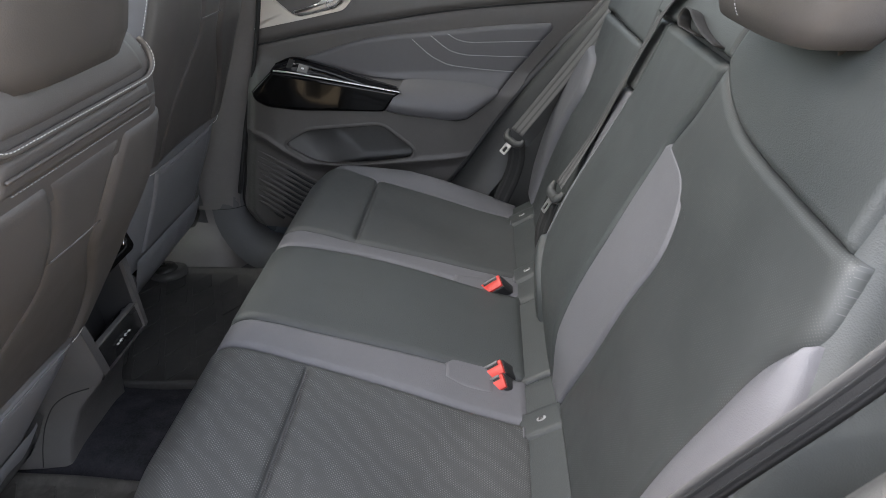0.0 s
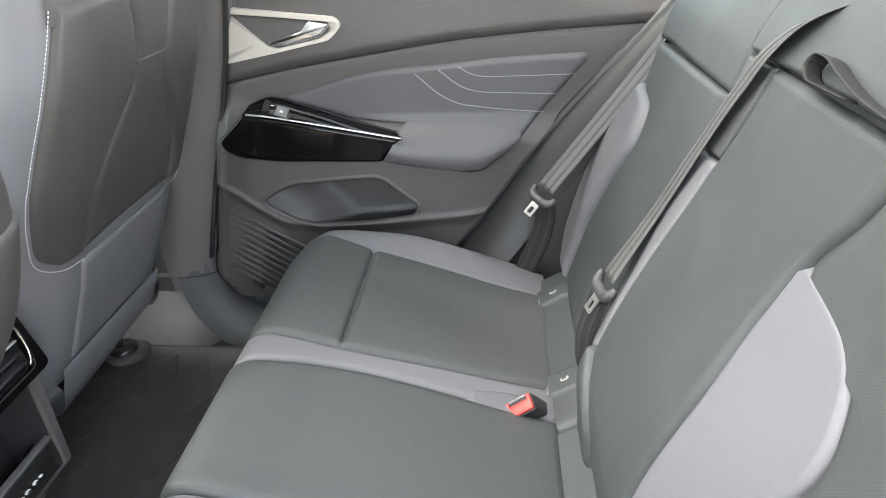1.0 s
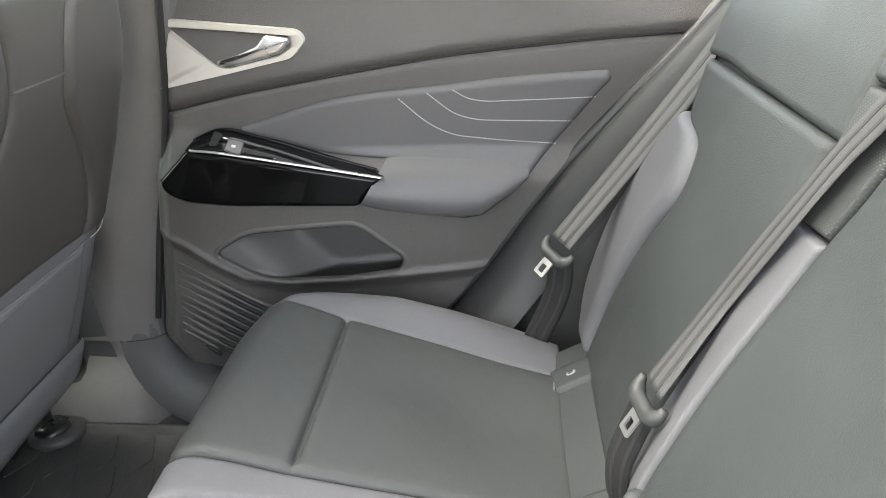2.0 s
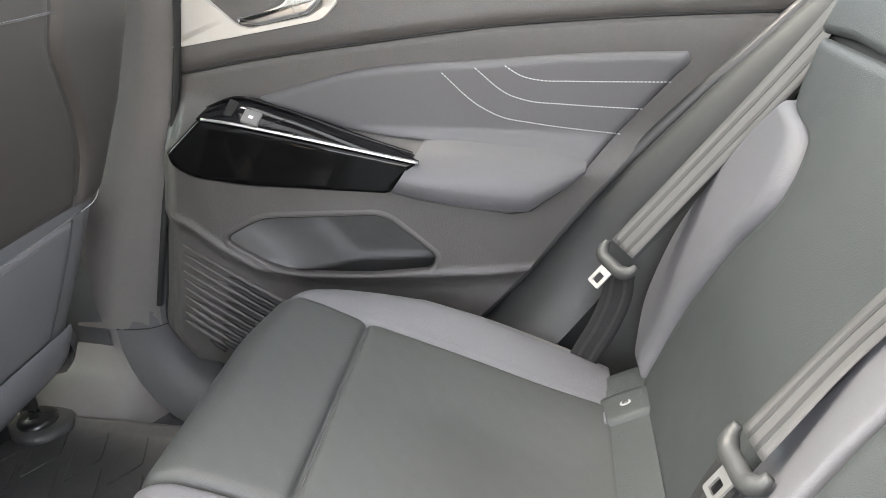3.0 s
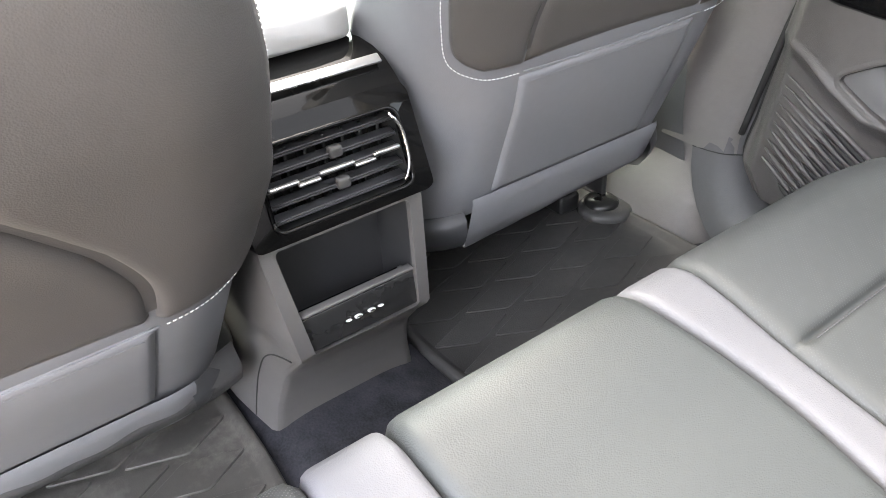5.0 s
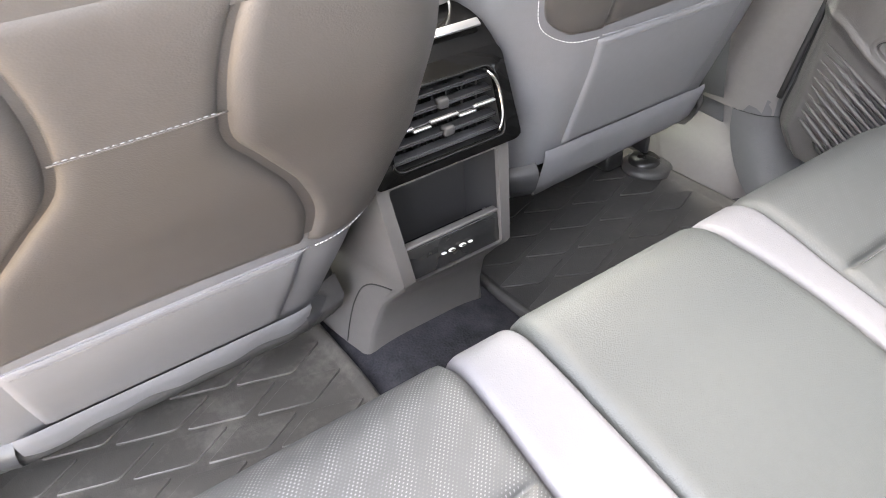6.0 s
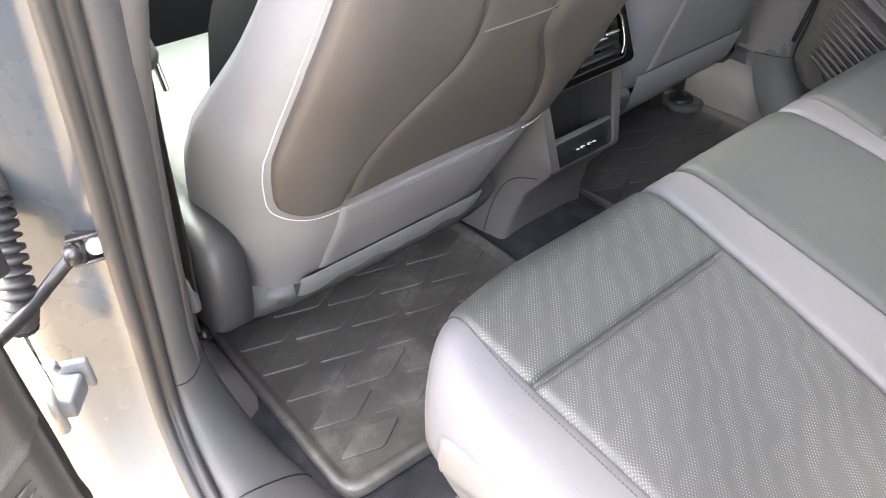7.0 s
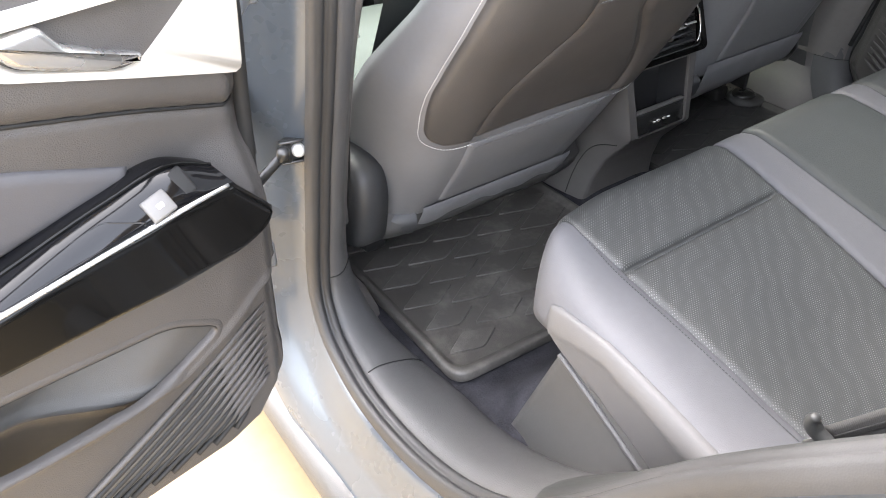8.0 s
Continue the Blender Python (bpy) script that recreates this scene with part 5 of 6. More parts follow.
# armrest
S = []
for x, e in ((-0.862, 0.6), (-0.868, 0.9), (-0.885, 1.0), (-1.0, 1.0), (-1.12, 1.0), (-1.135, 0.9)):
    S.append([(x, 0.098 * e * np.sign(math.cos(a)) * abs(math.cos(a)) ** 0.2, 0.915 + 0.022 * np.sign(math.sin(a)) * abs(math.sin(a)) ** 0.25 * e) for a in np.linspace(0, 2 * math.pi, 40, endpoint=False)])
part("armrest", loft(S, close=True), "armrest_sheen", con, "grey leather armrest lid, sky sheen painted into its colour")
part("stitching", stitches([(-0.878, y, 0.9385) for y in np.linspace(-0.09, 0.09, 30)], 0.006, 0.0045, 0.0009), "thread_white", con)
part("front_body", rbox((-1.35, 0, 0.62), (0.75, 0.24, 0.42), 0.03), "plastic_console", con)

# ---- rear doors ----
FRONT = [(-0.650, 1.20), (-0.669, 1.145), (-0.689, 0.995), (-0.703, 0.864), (-0.733, 0.645), (-0.742, 0.56), (-0.715, 0.515)]
REAR = [(0.275, 1.20), (0.225, 1.145), (0.08, 0.995), (-0.033, 0.864), (-0.197, 0.645), (-0.275, 0.56), (-0.33, 0.515)]
GROOVE = [(-0.70, 0.990), (-0.553, 1.022), (-0.406, 1.047), (-0.202, 1.078), (-0.001, 1.096), (0.25, 1.11)]
POCKET = rounded([(-0.612, 0.754), (-0.548, 0.792), (-0.36, 0.805), (-0.28, 0.74), (-0.287, 0.718), (-0.38, 0.706), (-0.50, 0.703), (-0.545, 0.714)], 0.02)
RIM = [(-0.735, 0.800), (-0.66, 0.770), (-0.614, 0.738), (-0.563, 0.707), (-0.466, 0.696), (-0.312, 0.706), (-0.10, 0.724)]
gro_x, gro_z = [p[0] for p in GROOVE], [p[1] for p in GROOVE]
rim_x, rim_z = [p[0] for p in RIM], [p[1] for p in RIM]


def door_plane(x):
    return 0.745 + 0.07 * (x + 0.69)


def door_relief(X, Z):
    """How far the trim stands out of the door plane, inwards."""
    lean = 0.02 * smooth(1.05, 1.20, Z) * -1
    zg = np.interp(X, gro_x, gro_z)
    groove = -0.006 * np.exp(-(((Z - zg) / 0.0035) ** 2)) + 0.006 * smooth(0.0, 0.02, Z - zg)
    shelf = 0.046 * (1 - smooth(0.865, 0.935 + 0.05 * smooth(-0.5, -0.7, X), Z)) * (0.5 + 0.5 * smooth(-0.06, -0.2, X)) * (0.75 + 0.25 * smooth(-0.70, -0.62, X))
    zr = np.interp(X, rim_x, rim_z)
    rim = 0.006 * np.exp(-(((Z - zr) / 0.006) ** 2)) * smooth(-0.73, -0.66, X)
    below = -0.012 * (1 - smooth(-0.03, 0.0, Z - zr))
    edge = -0.02 * (1 - smooth(0.0, 0.03, X - np.interp(Z, [0.515, 0.56, 0.645, 0.864, 0.995, 1.145], [-0.715, -0.742, -0.733, -0.703, -0.689, -0.669])))
    return lean + groove + shelf + rim + below + edge


def rear_door(side, label, closed):
    base = (-0.78, side * 0.87, 0.90)
    d = thing("rear_door", base, label, "car door")

    def at(x, z, h=0.0):
        return np.array([x, side * (door_plane(x) - h), z])

    v = np.linspace(0, 1, 150)
    a, b = spline(FRONT)(v), spline(REAR)(v)
    u = np.linspace(0, 1, 170)[:, None, None]
    P = a[None] * (1 - u) + b[None] * u
    R = door_relief(P[..., 0], P[..., 1])
    Q = np.stack([P[..., 0], side * (door_plane(P[..., 0]) - R), P[..., 1]], -1)
    back_edge = Q[:1].copy()
    back_edge[..., 1] += side * 0.03
    V, F = grid(np.concatenate([back_edge, Q]))
    inside = np.r_[np.full(Q.shape[1], -1.0), signed(POCKET, P[..., 0], P[..., 1]).ravel()] > -0.0005
    F = [f for f in F if not any(inside[k] for k in f)]
    part("trim_panel", (V, F), "plastic_door", d, "dark grey grained plastic door trim")

    part("trim_seam", tube([at(x, z, float(door_relief(np.array([x]), np.array([z]))[0]) + 0.003) for x, z in spline(GROOVE)(np.linspace(0.02, 0.93, 80))], 0.0022, 6), "dark_void", d, "dark joint along the door trim")
    # map pocket: a rolled lip round the opening, and a deep wall behind it that falls away past a sloping front face
    relief = lambda x, z: float(door_relief(np.array([x]), np.array([z]))[0])

    def depth(x, z):
        k = x - np.interp(z, [0.703, 0.80], [-0.478, -0.572])
        return 0.004 + 0.012 * smooth(-0.10, 0.01, k) + 0.050 * smooth(-0.04, 0.075, k)

    ring = np.array(rounded(POCKET, 0.012, 4))
    tang = np.roll(ring, -1, 0) - np.roll(ring, 1, 0)
    tang /= np.linalg.norm(tang, axis=1)[:, None] + 1e-9
    away = np.stack([-tang[:, 1], tang[:, 0]], 1)
    if ((ring - ring.mean(0)) * away).sum() < 0:
        away = -away
    S = []
    for (x, z), (ax, az) in zip(ring, away):
        deep = depth(x, z) if az > -0.3 else 0.005
        S.append([at(x + ax * o, z + az * o, relief(x + ax * o, z + az * o) + h) for o, h in ((0.012, -0.0012), (0.008, 0.0008), (0.004, 0.0015), (0.0012, 0.0012), (0.0, -0.0008), (-0.0006, -0.004), (-0.0006, -deep - 0.002))])
    part("pocket_lip", loft(S + S[:1]), "plastic_door", d, "rolled lip of the door map pocket")
    gx, gz = np.meshgrid(np.linspace(-0.635, -0.258, 60), np.linspace(0.60, 0.835, 40), indexing="ij")
    wall = door_relief(gx, gz) - depth(gx, gz) - 0.001
    # wall darker than the trim: the recess's shade is put into its colour
    part("map_pocket", grid(np.stack([gx, side * (door_plane(gx) - wall), gz], -1)), "plastic_dark", d, "deep door map pocket, wall coloured darker for its shade")
    part("pocket_line", tube([at(x + ax * 0.0006, z + az * 0.0006, relief(x, z) + 0.0006) for (x, z), (ax, az) in zip(ring, away) if az > 0.1], 0.0010, 6), "dark_void", d)

    # grey leather insert
    low = [(-0.548, 0.955), (-0.41, 0.922), (-0.25, 0.908), (-0.12, 0.897), (-0.068, 0.876)]
    top = [(-0.552, 0.968), (-0.409, 1.011), (-0.202, 1.034), (-0.05, 1.047), (0.058, 1.0515)]
    end = [(-0.068, 0.876), (0.0, 0.958), (0.048, 1.016), (0.066, 1.040), (0.060, 1.0515)]
    part("insert", panel(low, top, lambda x, z, h=0.0: at(x, z, relief(x, z) + h + 0.004), 40, 80, 0.004, 0.014, top=end), "leather_door", d, "grey leather door insert")
    for path in ([(-0.285, 1.015), (-0.224, 0.965), (-0.193, 0.951), (-0.15, 0.944), (-0.016, 0.931)], [(-0.238, 1.023), (-0.182, 0.983), (-0.156, 0.976), (-0.11, 0.973), (0.013, 0.969)], [(-0.196, 1.027), (-0.167, 1.011), (-0.141, 1.006), (-0.10, 1.006), (0.046, 1.009)]):
        part("stitching", stitches([at(x, z, relief(x, z) + 0.0085) for x, z in spline(path)(np.linspace(0, 1, 80))], 0.0056, 0.0036, 0.0007), "thread_white", d, "pale decorative stitching")

    # armrest
    S = []
    for x, zt, zb, yo, sh in ((-0.306, 0.912, 0.846, 0.048, 0.042), (-0.285, 0.918, 0.838, 0.056, 0.034), (-0.24, 0.920, 0.828, 0.060, 0.015), (-0.18, 0.918, 0.820, 0.060, 0.0), (-0.145, 0.914, 0.823, 0.058, 0.0), (-0.11, 0.909, 0.848, 0.052, 0.0), (-0.085, 0.902, 0.866, 0.044, 0.0), (-0.066, 0.893, 0.880, 0.030, 0.0)):
        k = zt - zb
        S.append([at(x - sh * f, zt - f * k, max(relief(x - sh * f, zt - f * k) + 0.007, yo * g) + 0.008 * o) for f, o, g in ((-0.22, -1.5, 0.0), (0.0, -0.2, 0.0), (0.2, 0.3, 0.5), (0.45, 0.7, 0.85), (0.7, 0.9, 0.93), (0.95, 1.0, 0.95), (1.0, 0.4, 0.88), (0.96, -6.0, 0.0))])
    part("armrest", loft(S), "leather_door", d, "padded grey leather armrest")
    part("armrest_seam", tube([at(x, z, yo) for x, z, yo in ((-0.345, 0.846, 0.040), (-0.24, 0.827, 0.0515), (-0.17, 0.818, 0.052), (-0.142, 0.823, 0.05), (-0.105, 0.85, 0.044), (-0.07, 0.878, 0.03))], 0.0016, 6), "dark_void", d)

    # gloss black switch panel in two faces, with a silver line
    LINE = [(-0.628, 0.944), (-0.585, 0.940), (-0.52, 0.929), (-0.45, 0.916), (-0.308, 0.889)]
    part("switch_panel", panel([(-0.681, 0.892), (-0.676, 0.873), (-0.655, 0.858), (-0.60, 0.847), (-0.48, 0.842), (-0.352, 0.840)], LINE[:1] + LINE[1:], lambda x, z, h=0.0: at(x, z, 0.050 + h), 14, 50, 0.003, 0.006, skirt=0.03), "gloss_black", d, "gloss black door panel face")
    UP = [(-0.622, 0.954), (-0.580, 0.970), (-0.51, 0.955), (-0.41, 0.922), (-0.308, 0.8915)]
    li, up = spline(LINE)(np.linspace(0, 1, 50)), spline(UP)(np.linspace(0, 1, 50))
    S = []
    for p, q in zip(li, up):
        S.append([at(p[0], p[1] - 0.004, 0.03), at(p[0], p[1] + 0.001, 0.053), at(p[0] * 0.75 + q[0] * 0.25, p[1] * 0.75 + q[1] * 0.25 + 0.001, 0.0505), at(q[0], q[1] + 0.002, 0.022), at(q[0], q[1] - 0.003, 0.0)])
    part("switch_top", loft(S), "piano_satin", d, "gloss black switch surround")
    part("silver_line", tube([at(x, z + 0.0016, 0.0505) for x, z in li[1:]], np.interp(np.linspace(0, 1, 49), [0, 0.15, 1], [0.003, 0.0062, 0.0048]), 10, 0.0024), "satin_silver", d, "silver trim line")
    part("switch_rim", tube([at(x, z + 0.001, 0.0235) for x, z in up], 0.0024, 8), "gloss_black", d, "raised gloss black rim of the switch surround")
    grab = [(-0.535, 0.9385), (-0.50, 0.9445), (-0.43, 0.9235), (-0.365, 0.9075), (-0.40, 0.9095), (-0.46, 0.9235)]

    def top_at(x, z, h=0.0):
        zl, zu = np.interp(x, li[:, 0], li[:, 1]), np.interp(x, up[:, 0], up[:, 1])
        k = np.clip((z - zl) / max(1e-4, zu - zl), 0, 1)
        return at(x, z, float(np.interp(k, [0, 0.25, 1], [0.053, 0.0505, 0.022])) + h)

    part("grab_rim", tube([top_at(x, z, 0.0006) for x, z in rounded(grab, 0.006, 4) + rounded(grab, 0.006, 4)[:1]], 0.0011, 6), "piano_satin", d, "edge of the finger recess")
    part("grab_recess", prism(rounded(grab, 0.006, 4), top_at, -0.004, 0.0006, 0), "cover_plastic", d, "smooth finger recess under the switch")
    tip = Euler((radians(side * 42), radians(16), 0)).to_matrix().to_4x4()
    part("switch_well", rbox(tuple(at(-0.562, 0.9500, 0.0355)), (0.056, 0.030, 0.012), 0.003, tip), "dark_void", d, "dark switch well")
    sw = part("window_switch", rbox(tuple(at(-0.549, 0.9475, 0.0450)), (0.026, 0.023, 0.008), 0.002, tip), "switch_grey", d, "grey window switch")
    part("switch_mark", rbox(tuple(at(-0.549, 0.9500, 0.0480)), (0.007, 0.005, 0.0012), 0.0004, tip), "label_white", sw)

    # inner handle in its silver bowl
    BZL = rounded([(-0.668, 1.149), (-0.538, 1.136), (-0.437, 1.126), (-0.424, 1.110), (-0.448, 1.082), (-0.559, 1.058), (-0.678, 1.034)], 0.012)
    BOWL = rounded([(-0.655, 1.136), (-0.547, 1.127), (-0.447, 1.117), (-0.447, 1.100), (-0.468, 1.086), (-0.555, 1.067), (-0.573, 1.072)], 0.006)

    def radial(o, n=144):
        """The outline, sampled by angle round a point inside it."""
        q = np.array(o) - (-0.535, 1.098)
        q = q * (0.5, 1.0)
        ang = np.unwrap(np.arctan2(q[:, 1], q[:, 0]))
        if ang[-1] < ang[0]:
            ang, q = ang[::-1], q[::-1]
        aa, qq = np.r_[ang - 2 * math.pi, ang, ang + 2 * math.pi], np.concatenate([q, q, q])
        th = np.linspace(0, 2 * math.pi, n, endpoint=False)
        return [(np.interp(t, aa, qq[:, 0]) * 2 - 0.535, np.interp(t, aa, qq[:, 1]) + 1.098) for t in th]

    bo, bi = radial(BZL), radial(BOWL)
    m = len(bo)

    def ring(o, k, h):
        return [at((x + 0.535) * k - 0.535, (z - 1.098) * k + 1.098, h) for x, z in o]

    V = ring(bo, 1.0, -0.006) + ring(bo, 1.0, 0.006) + ring(bo, 0.985, 0.0085) + ring(bi, 1.02, 0.0085) + ring(bi, 0.99, 0.006)
    part("handle_bezel", (V, [(r * m + i, r * m + (i + 1) % m, (r + 1) * m + (i + 1) % m, (r + 1) * m + i) for r in range(4) for i in range(m)]), "silver_paint", d, "champagne silver handle surround", edges=50)
    V = ring(bi, 0.99, 0.0065) + ring(bi, 0.93, -0.004) + ring(bi, 0.80, -0.016) + ring(bi, 0.5, -0.026)
    part("handle_bowl", (V, [(r * m + i, r * m + (i + 1) % m, (r + 1) * m + (i + 1) % m, (r + 1) * m + i) for r in range(3) for i in range(m)] + [tuple(range(3 * m, 4 * m))]), "silver_paint", d, "silver handle bowl")
    LEV = rounded([(-0.572, 1.080), (-0.566, 1.073), (-0.536, 1.072), (-0.487, 1.084), (-0.467, 1.090), (-0.451, 1.106), (-0.451, 1.114), (-0.489, 1.120), (-0.505, 1.101), (-0.543, 1.086)], 0.006)
    part("handle_lever", prism(LEV, lambda a, b, h: at(a, b, h), -0.008, 0.0135, 0.006, 3), "satin_silver", d, "satin silver door lever")

    # speaker grille with slanted ridges that taper into the trim
    for k in range(15):
        x0, z0 = -0.686 - 0.0017 * k, 0.733 - 0.0158 * k
        L = 0.30 - 0.006 * k
        P = []
        for q in np.linspace(0, 1, 26):
            x, z = x0 + q * L, z0 - q * L * 0.575
            if z > 0.546 and z < np.interp(x, rim_x, rim_z) - 0.012:
                P.append((x, z, relief(x, z) + 0.0022))
        if len(P) < 8:
            continue
        fit = np.polyfit([p[0] for p in P], [p[2] for p in P], 2)
        P = [at(x, z, float(np.polyval(fit, x))) for x, z, h in P]
        r = np.interp(np.linspace(0, 1, len(P)), [0, 0.2, 0.75, 1], [0.0010, 0.0046, 0.0048, 0.0012])
        part("grille_bar", tube(P, r, 8), "plastic_door", d, "slanted plastic grille bar")
        if k < 12:
            cut = [p + (at(0, 0, 0.0022) - at(0, 0, 0)) + np.array([0, 0, -0.0079]) for p in P[min(6, len(P) - 4):]]
            part("grille_slot", tube(cut, np.interp(np.linspace(0, 1, len(cut)), [0, 0.2, 1], [0.0008, 0.0044, 0.0044]), 6), "dark_void", d, "dark grille slot")

    # steel shell, outer skin and edge
    o = spline(FRONT)(np.linspace(0, 1, 24))
    r = spline(REAR)(np.linspace(0, 1, 24))[::-1]
    ring = [(x + 0.004, z) for x, z in o] + [(-0.70, 0.42), (-0.45, 0.40), (-0.36, 0.43)] + [(x - 0.006, z) for x, z in r]
    part("door_shell", prism(ring, lambda a, b, h: (a, side * (door_plane(a) + h), b), 0.115, 0.036, 0.006), "paint_blue_grey", d, "blue grey painted steel door shell", )
    part("edge_gap", tube([(x - 0.003, side * (door_plane(x) + 0.014), z) for x, z in spline(FRONT)(np.linspace(0, 1, 40))], 0.0085, 8), "dark_void", d, "black gap at the door edge")
    part("edge_seal", tube([(x - 0.001, side * (door_plane(x) + 0.035), z) for x, z in spline(FRONT)(np.linspace(0, 1, 40))], 0.006, 8), "rubber", d, "black rubber door edge seal")
    part("edge_seal", tube([(x + 0.008, side * (door_plane(x) + 0.002), z) for x, z in spline(REAR)(np.linspace(0, 1, 40))], 0.012, 8), "rubber", d, "black rubber door edge seal")
    part("window_frame", tube([(-0.66, side * 0.80, 1.16), (-0.60, side * 0.76, 1.35), (-0.52, side * 0.66, 1.55), (-0.2, side * 0.62, 1.60), (0.2, side * 0.64, 1.52), (0.36, side * 0.74, 1.32), (0.28, side * 0.80, 1.18)], 0.018, 8), "gloss_black", d, "black window frame")
    # unseen pane on the shut door, added to cut the light through it
    if closed:
        pane = [(-0.66, 0.80, 1.16), (-0.60, 0.76, 1.35), (-0.52, 0.66, 1.55), (-0.2, 0.62, 1.60), (0.2, 0.64, 1.52), (0.36, 0.74, 1.32), (0.28, 0.80, 1.18)]
        mid = (-0.14, 0.71, 1.38)
        V = [(x, side * (y + t), z) for t in (0, 0.004) for x, y, z in [mid] + pane]
        part("window_glass", (V, [(b, b + 1 + i, b + 1 + (i + 1) % 7) for b in (0, 8) for i in range(7)]), "side_glass", d, "unseen rear window glass, tinted to dim the cabin")
    return d


rear_door(1, "closed rear door with grey leather insert and black switch panel", True)
left_door = rear_door(-1, "open rear door with grey insert and black switch panel", False)
left_door.matrix_basis = Matrix.Translation((-0.78 + 0.069, -0.87 - 0.041, 0.90 + 0.010)) @ Matrix.Rotation(-1.259, 4, "Z") @ Matrix.Rotation(-0.133, 4, "X") @ Matrix.Rotation(-0.073, 4, "Y")

# ---- hinges, check strap, wiring boot on the left post ----
chk = thing("door_check_strap", (-0.735, -0.813, 0.814), "black steel door check strap bolted to the post", "door check")
part("bracket", rbox((-0.742, -0.826, 0.816), (0.02, 0.03, 0.035), 0.004), "steel_dark", chk)
part("bolt", tube([(-0.738, -0.822, 0.813), (-0.727, -0.826, 0.818), (-0.723, -0.8275, 0.820), (-0.7215, -0.828, 0.8207)], [0.0105, 0.0105, 0.0085, 0.004], 16), "white_metal", chk, "bright round bolt head")
for z in (0.800, 0.832):
    part("fork", rbox((-0.733, -0.834, z), (0.018, 0.034, 0.004), 0.0015, Euler((0, radians(-15), radians(-12))).to_matrix().to_4x4()), "steel_dark", chk, "black steel fork plate")
part("rivet", tube([(-0.728, -0.850, 0.812), (-0.722, -0.851, 0.826), (-0.720, -0.8515, 0.829)], [0.009, 0.009, 0.006], 12), "steel_dark", chk)
part("arm", tube(spline([(-0.736, -0.83, 0.815), (-0.732, -0.85, 0.812), (-0.728, -0.88, 0.795), (-0.715, -0.91, 0.783), (-0.70, -0.945, 0.775)])(np.linspace(0, 1, 20)), 0.005, 8, 0.009), "steel_dark", chk, "black stepped check arm")
part("roller", tube([(-0.738, -0.840, 0.830), (-0.734, -0.842, 0.815), (-0.732, -0.844, 0.803)], 0.008, 10), "steel_dark", chk)
boot = thing("wiring_boot", (-0.745, -0.90, 0.80), "black ribbed rubber wiring boot between post and door", "wiring boot")
pts = spline([(-0.760, -0.892, 0.90), (-0.752, -0.898, 0.86), (-0.738, -0.905, 0.82), (-0.73, -0.912, 0.785), (-0.735, -0.92, 0.755)])(np.linspace(0, 1, 70))
part("bellows", tube(pts, 0.014 + 0.0035 * np.sign(np.sin(np.linspace(0, 26 * math.pi, 70))), 14), "rubber", boot)
part("plug", rbox((-0.764, -0.89, 0.925), (0.03, 0.03, 0.06), 0.006), "plastic_dark", boot)
# hinges of the open door
onto = Matrix.Translation(Vector(left_door["base"])) @ left_door.matrix_basis.inverted()


def on_open_door(geo):
    """Carries world points into the open door's own place."""
    if isinstance(geo, bmesh.types.BMesh):
        geo.transform(onto)
        return geo
    return [tuple(onto @ Vector(v)) for v in geo[0]], geo[1]


for hx, hy, z in ((-0.727, -0.920, 0.634), (-0.622, -0.930, 1.075)):
    leaf = part("hinge", on_open_door(rbox((hx - 0.012, hy + 0.012, z), (0.046, 0.028, 0.030), 0.005, Euler((0, 0, radians(-35))).to_matrix().to_4x4())), "hinge_paint", left_door, "pale painted steel door hinge")
    part("plate", on_open_door(rbox((hx - 0.035, hy + 0.030, z + 0.004), (0.010, 0.036, 0.046), 0.004, Euler((0, 0, radians(-20))).to_matrix().to_4x4())), "hinge_paint", leaf)
    part("pin", on_open_door(tube([(hx, hy - 0.008, z - 0.034), (hx, hy - 0.008, z), (hx, hy - 0.008, z + 0.034)], 0.0085, 12)), "zinc", leaf, "bare steel hinge pin")
    part("bolt", on_open_door(tube([(hx - 0.03, hy + 0.012, z + 0.030), (hx - 0.028, hy + 0.010, z + 0.037), (hx - 0.026, hy + 0.008, z + 0.044)], 0.0075, 6)), "zinc", leaf)
part("latch_box", on_open_door(rbox((-0.665, -0.928, 0.91), (0.034, 0.022, 0.085), 0.005, Euler((0, 0, radians(-70))).to_matrix().to_4x4())), "rubber", left_door, "dark plastic plug box")

# driver belt on the post
db = thing("front_belt", (-0.80, -0.70, 0.6), "dark seat belt hanging on the centre post beside the driver seat", "seat belt")
P = spline([(-0.735, -0.70, 1.30), (-0.772, -0.712, 1.05), (-0.796, -0.717, 0.86), (-0.814, -0.717, 0.716), (-0.828, -0.718, 0.64)])(np.linspace(0, 1, 50))
part("webbing", ribbon(P, (1, 0.1, 0.2), 0.046, 0.0012), "webbing_dark", db)
part("sleeve", rbox((-0.788, -0.706, 0.985), (0.05, 0.018, 0.03), 0.007, Euler((0, radians(35), 0)).to_matrix().to_4x4()), "plastic_grey", db)
part("tongue", rbox((-0.772, -0.70, 0.955), (0.014, 0.004, 0.035), 0.0015, Euler((0, radians(-25), 0)).to_matrix().to_4x4()), "chrome", db, "bright steel belt tongue")
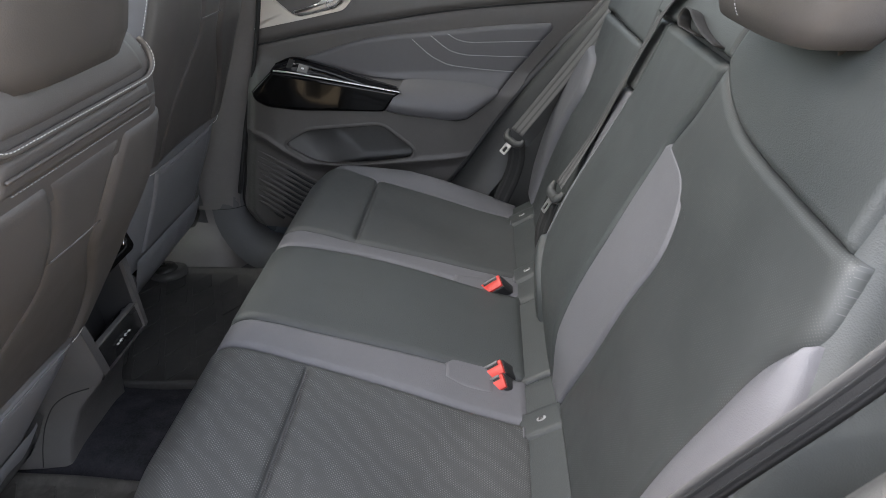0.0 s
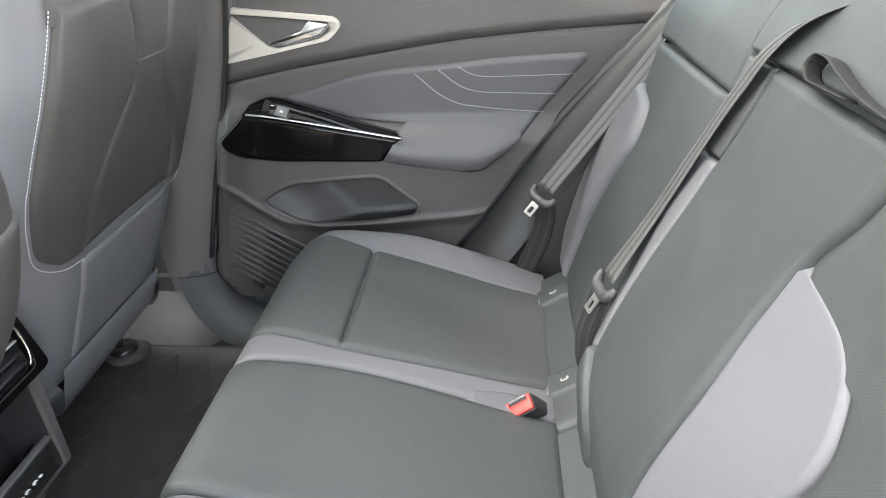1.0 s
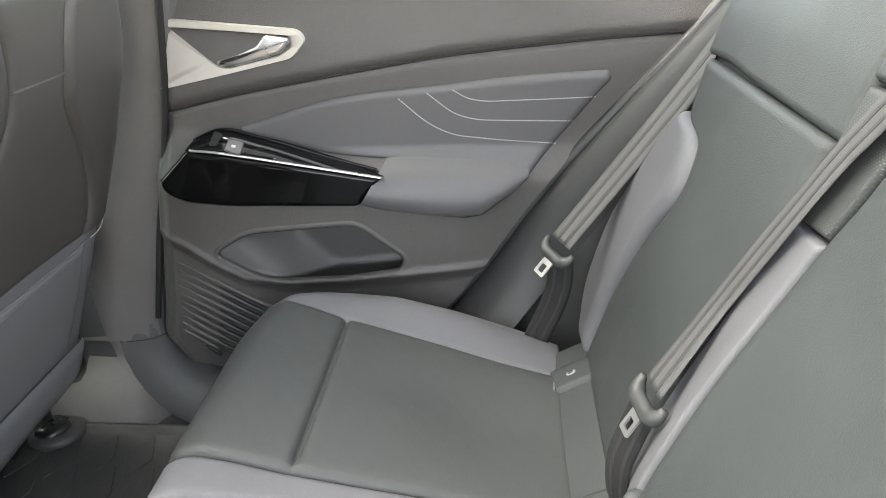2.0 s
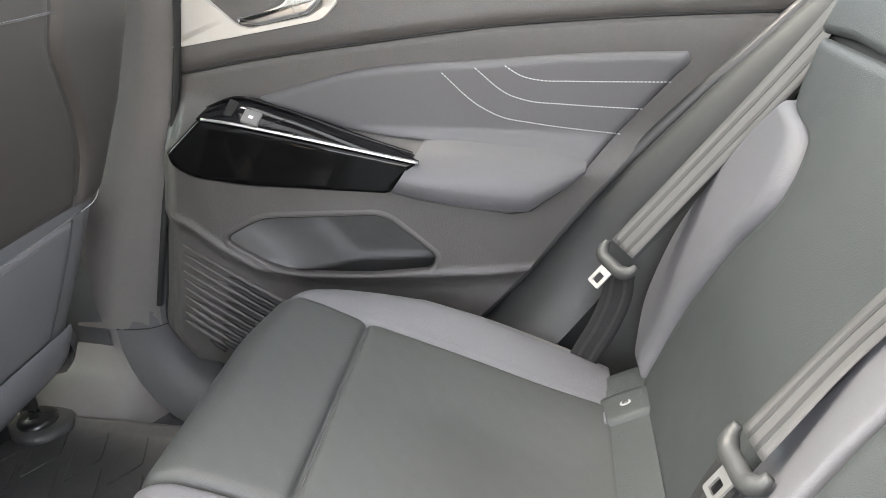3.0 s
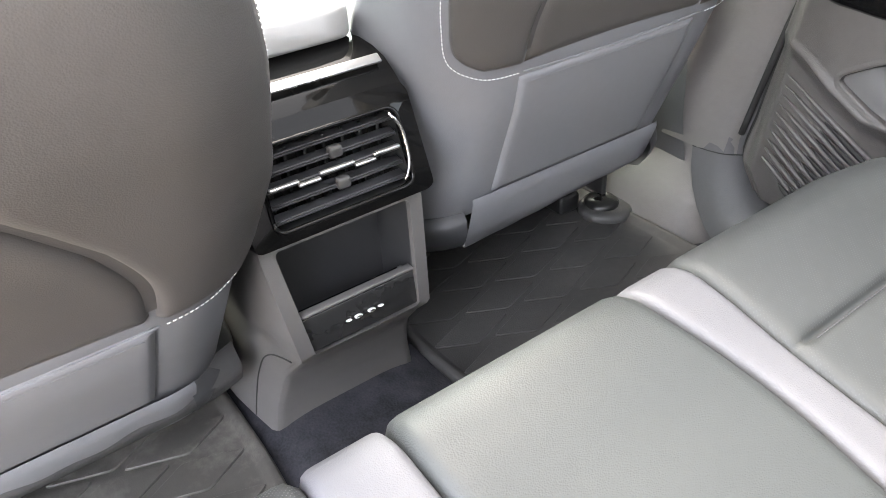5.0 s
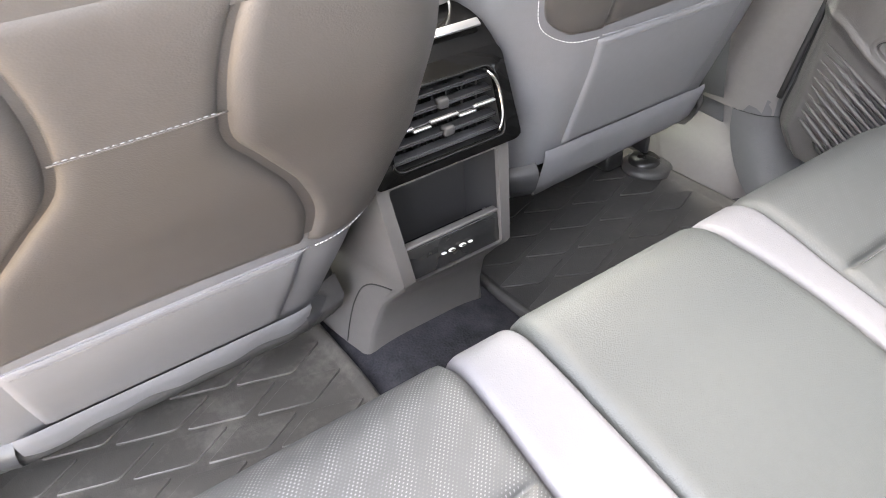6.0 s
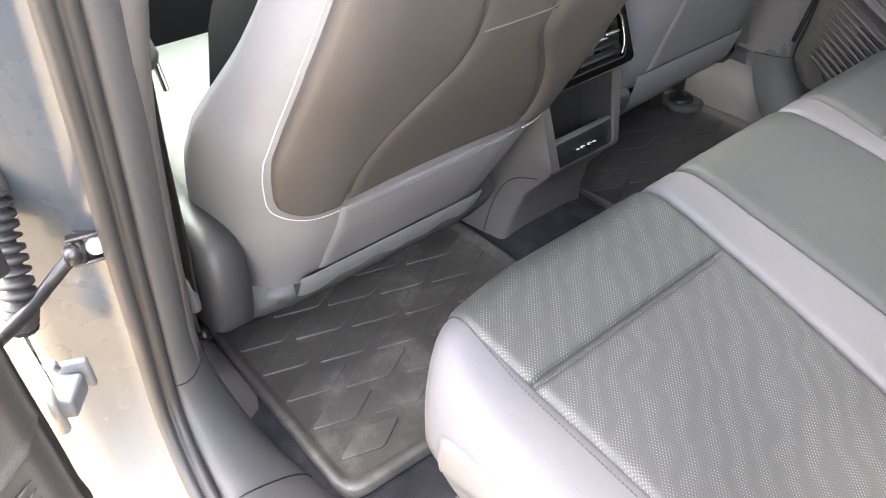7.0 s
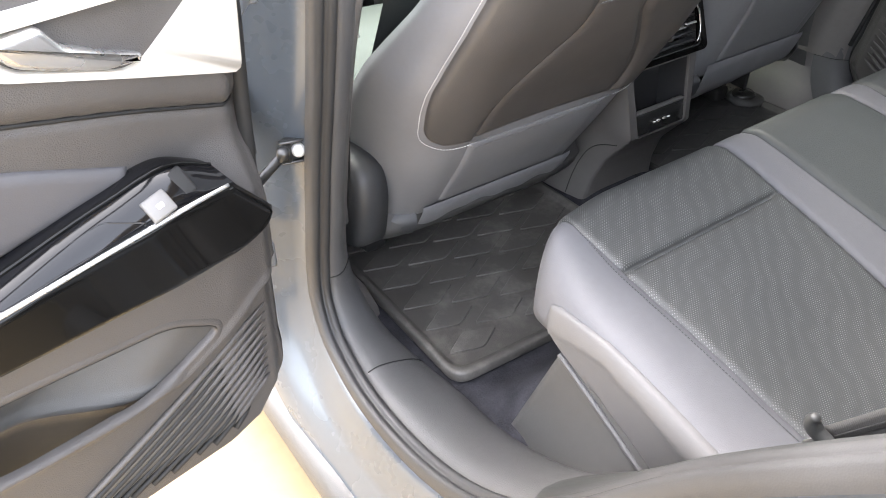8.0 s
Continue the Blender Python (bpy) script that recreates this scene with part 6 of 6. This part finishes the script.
part("anchor", rbox((-0.832, -0.718, 0.620), (0.030, 0.018, 0.060), 0.008), "plastic_light", db, "pale grey belt anchor sleeve")
part("anchor_bracket", rbox((-0.838, -0.722, 0.575), (0.022, 0.006, 0.05), 0.002), "steel_dark", db)

# ---- floor mats ----


def floor_mat(side, label, rubber):
    mat = thing("floor_mat", (-0.75, side * 0.40, FLOOR), label, "floor mat", "rubber floor mats")
    OUT = [(-0.552, 0.672), (-0.540, 0.40), (-0.60, 0.150), (-0.80, 0.135), (-1.12, 0.135), (-1.15, 0.40), (-1.12, 0.66), (-0.90, 0.668)]
    ring = np.array(rounded(OUT, 0.035, 6))
    c = ring.mean(0)
    levels = [(0.0, 0.0), (0.0, 0.016), (0.003, 0.019), (0.008, 0.0195), (0.013, 0.018), (0.020, 0.011), (0.026, 0.0075), (0.11, 0.0075), (0.26, 0.0075)]
    S = []
    for d, h in levels:
        q = c + (ring - c) * (1 - d / 0.28)
        S.append([(x, side * y, FLOOR + h) for x, y in q])
    V, F = grid(np.array(S), close_v=True)
    F.append(tuple(range(len(V) - len(ring), len(V))))
    part("sheet", (V, F), rubber, mat, "black rubber mat sheet with a raised rim")
    for j in range(6):
        for i in range(9):
            y = 0.585 - j * 0.090
            x = -0.620 - i * 0.072 - (0.036 if j % 2 else 0.0)
            if x < -1.09 or y < 0.17:
                continue
            g = np.interp(x, [-1.0, -0.72, -0.62], [1.0, 0.62, 0.42]) * 0.5 + 0.5 * np.interp(y, [0.2, 0.45, 0.6], [1.0, 0.85, 0.45])
            b, a = 0.040 + 0.036 * g, 0.021 + 0.011 * g
            o = [(x + 0.004, side * (y + b)), (x - a, side * (y + 0.1 * b)), (x - 0.004, side * (y - b)), (x + a, side * (y - 0.1 * b))]
            part("tread", prism(rounded(o, 0.007, 3), lambda p, q, h: (p, q, FLOOR + 0.0075 + h), -0.002, 0.0036 if side < 0 else 0.0022, 0.0008, 1), rubber, mat, edges=25)
    return mat


floor_mat(-1, "dusty black rubber floor mat behind the driver seat", "rubber_mat")
floor_mat(1, "black diamond tread rubber mat behind the passenger seat", "rubber_mat_dark")
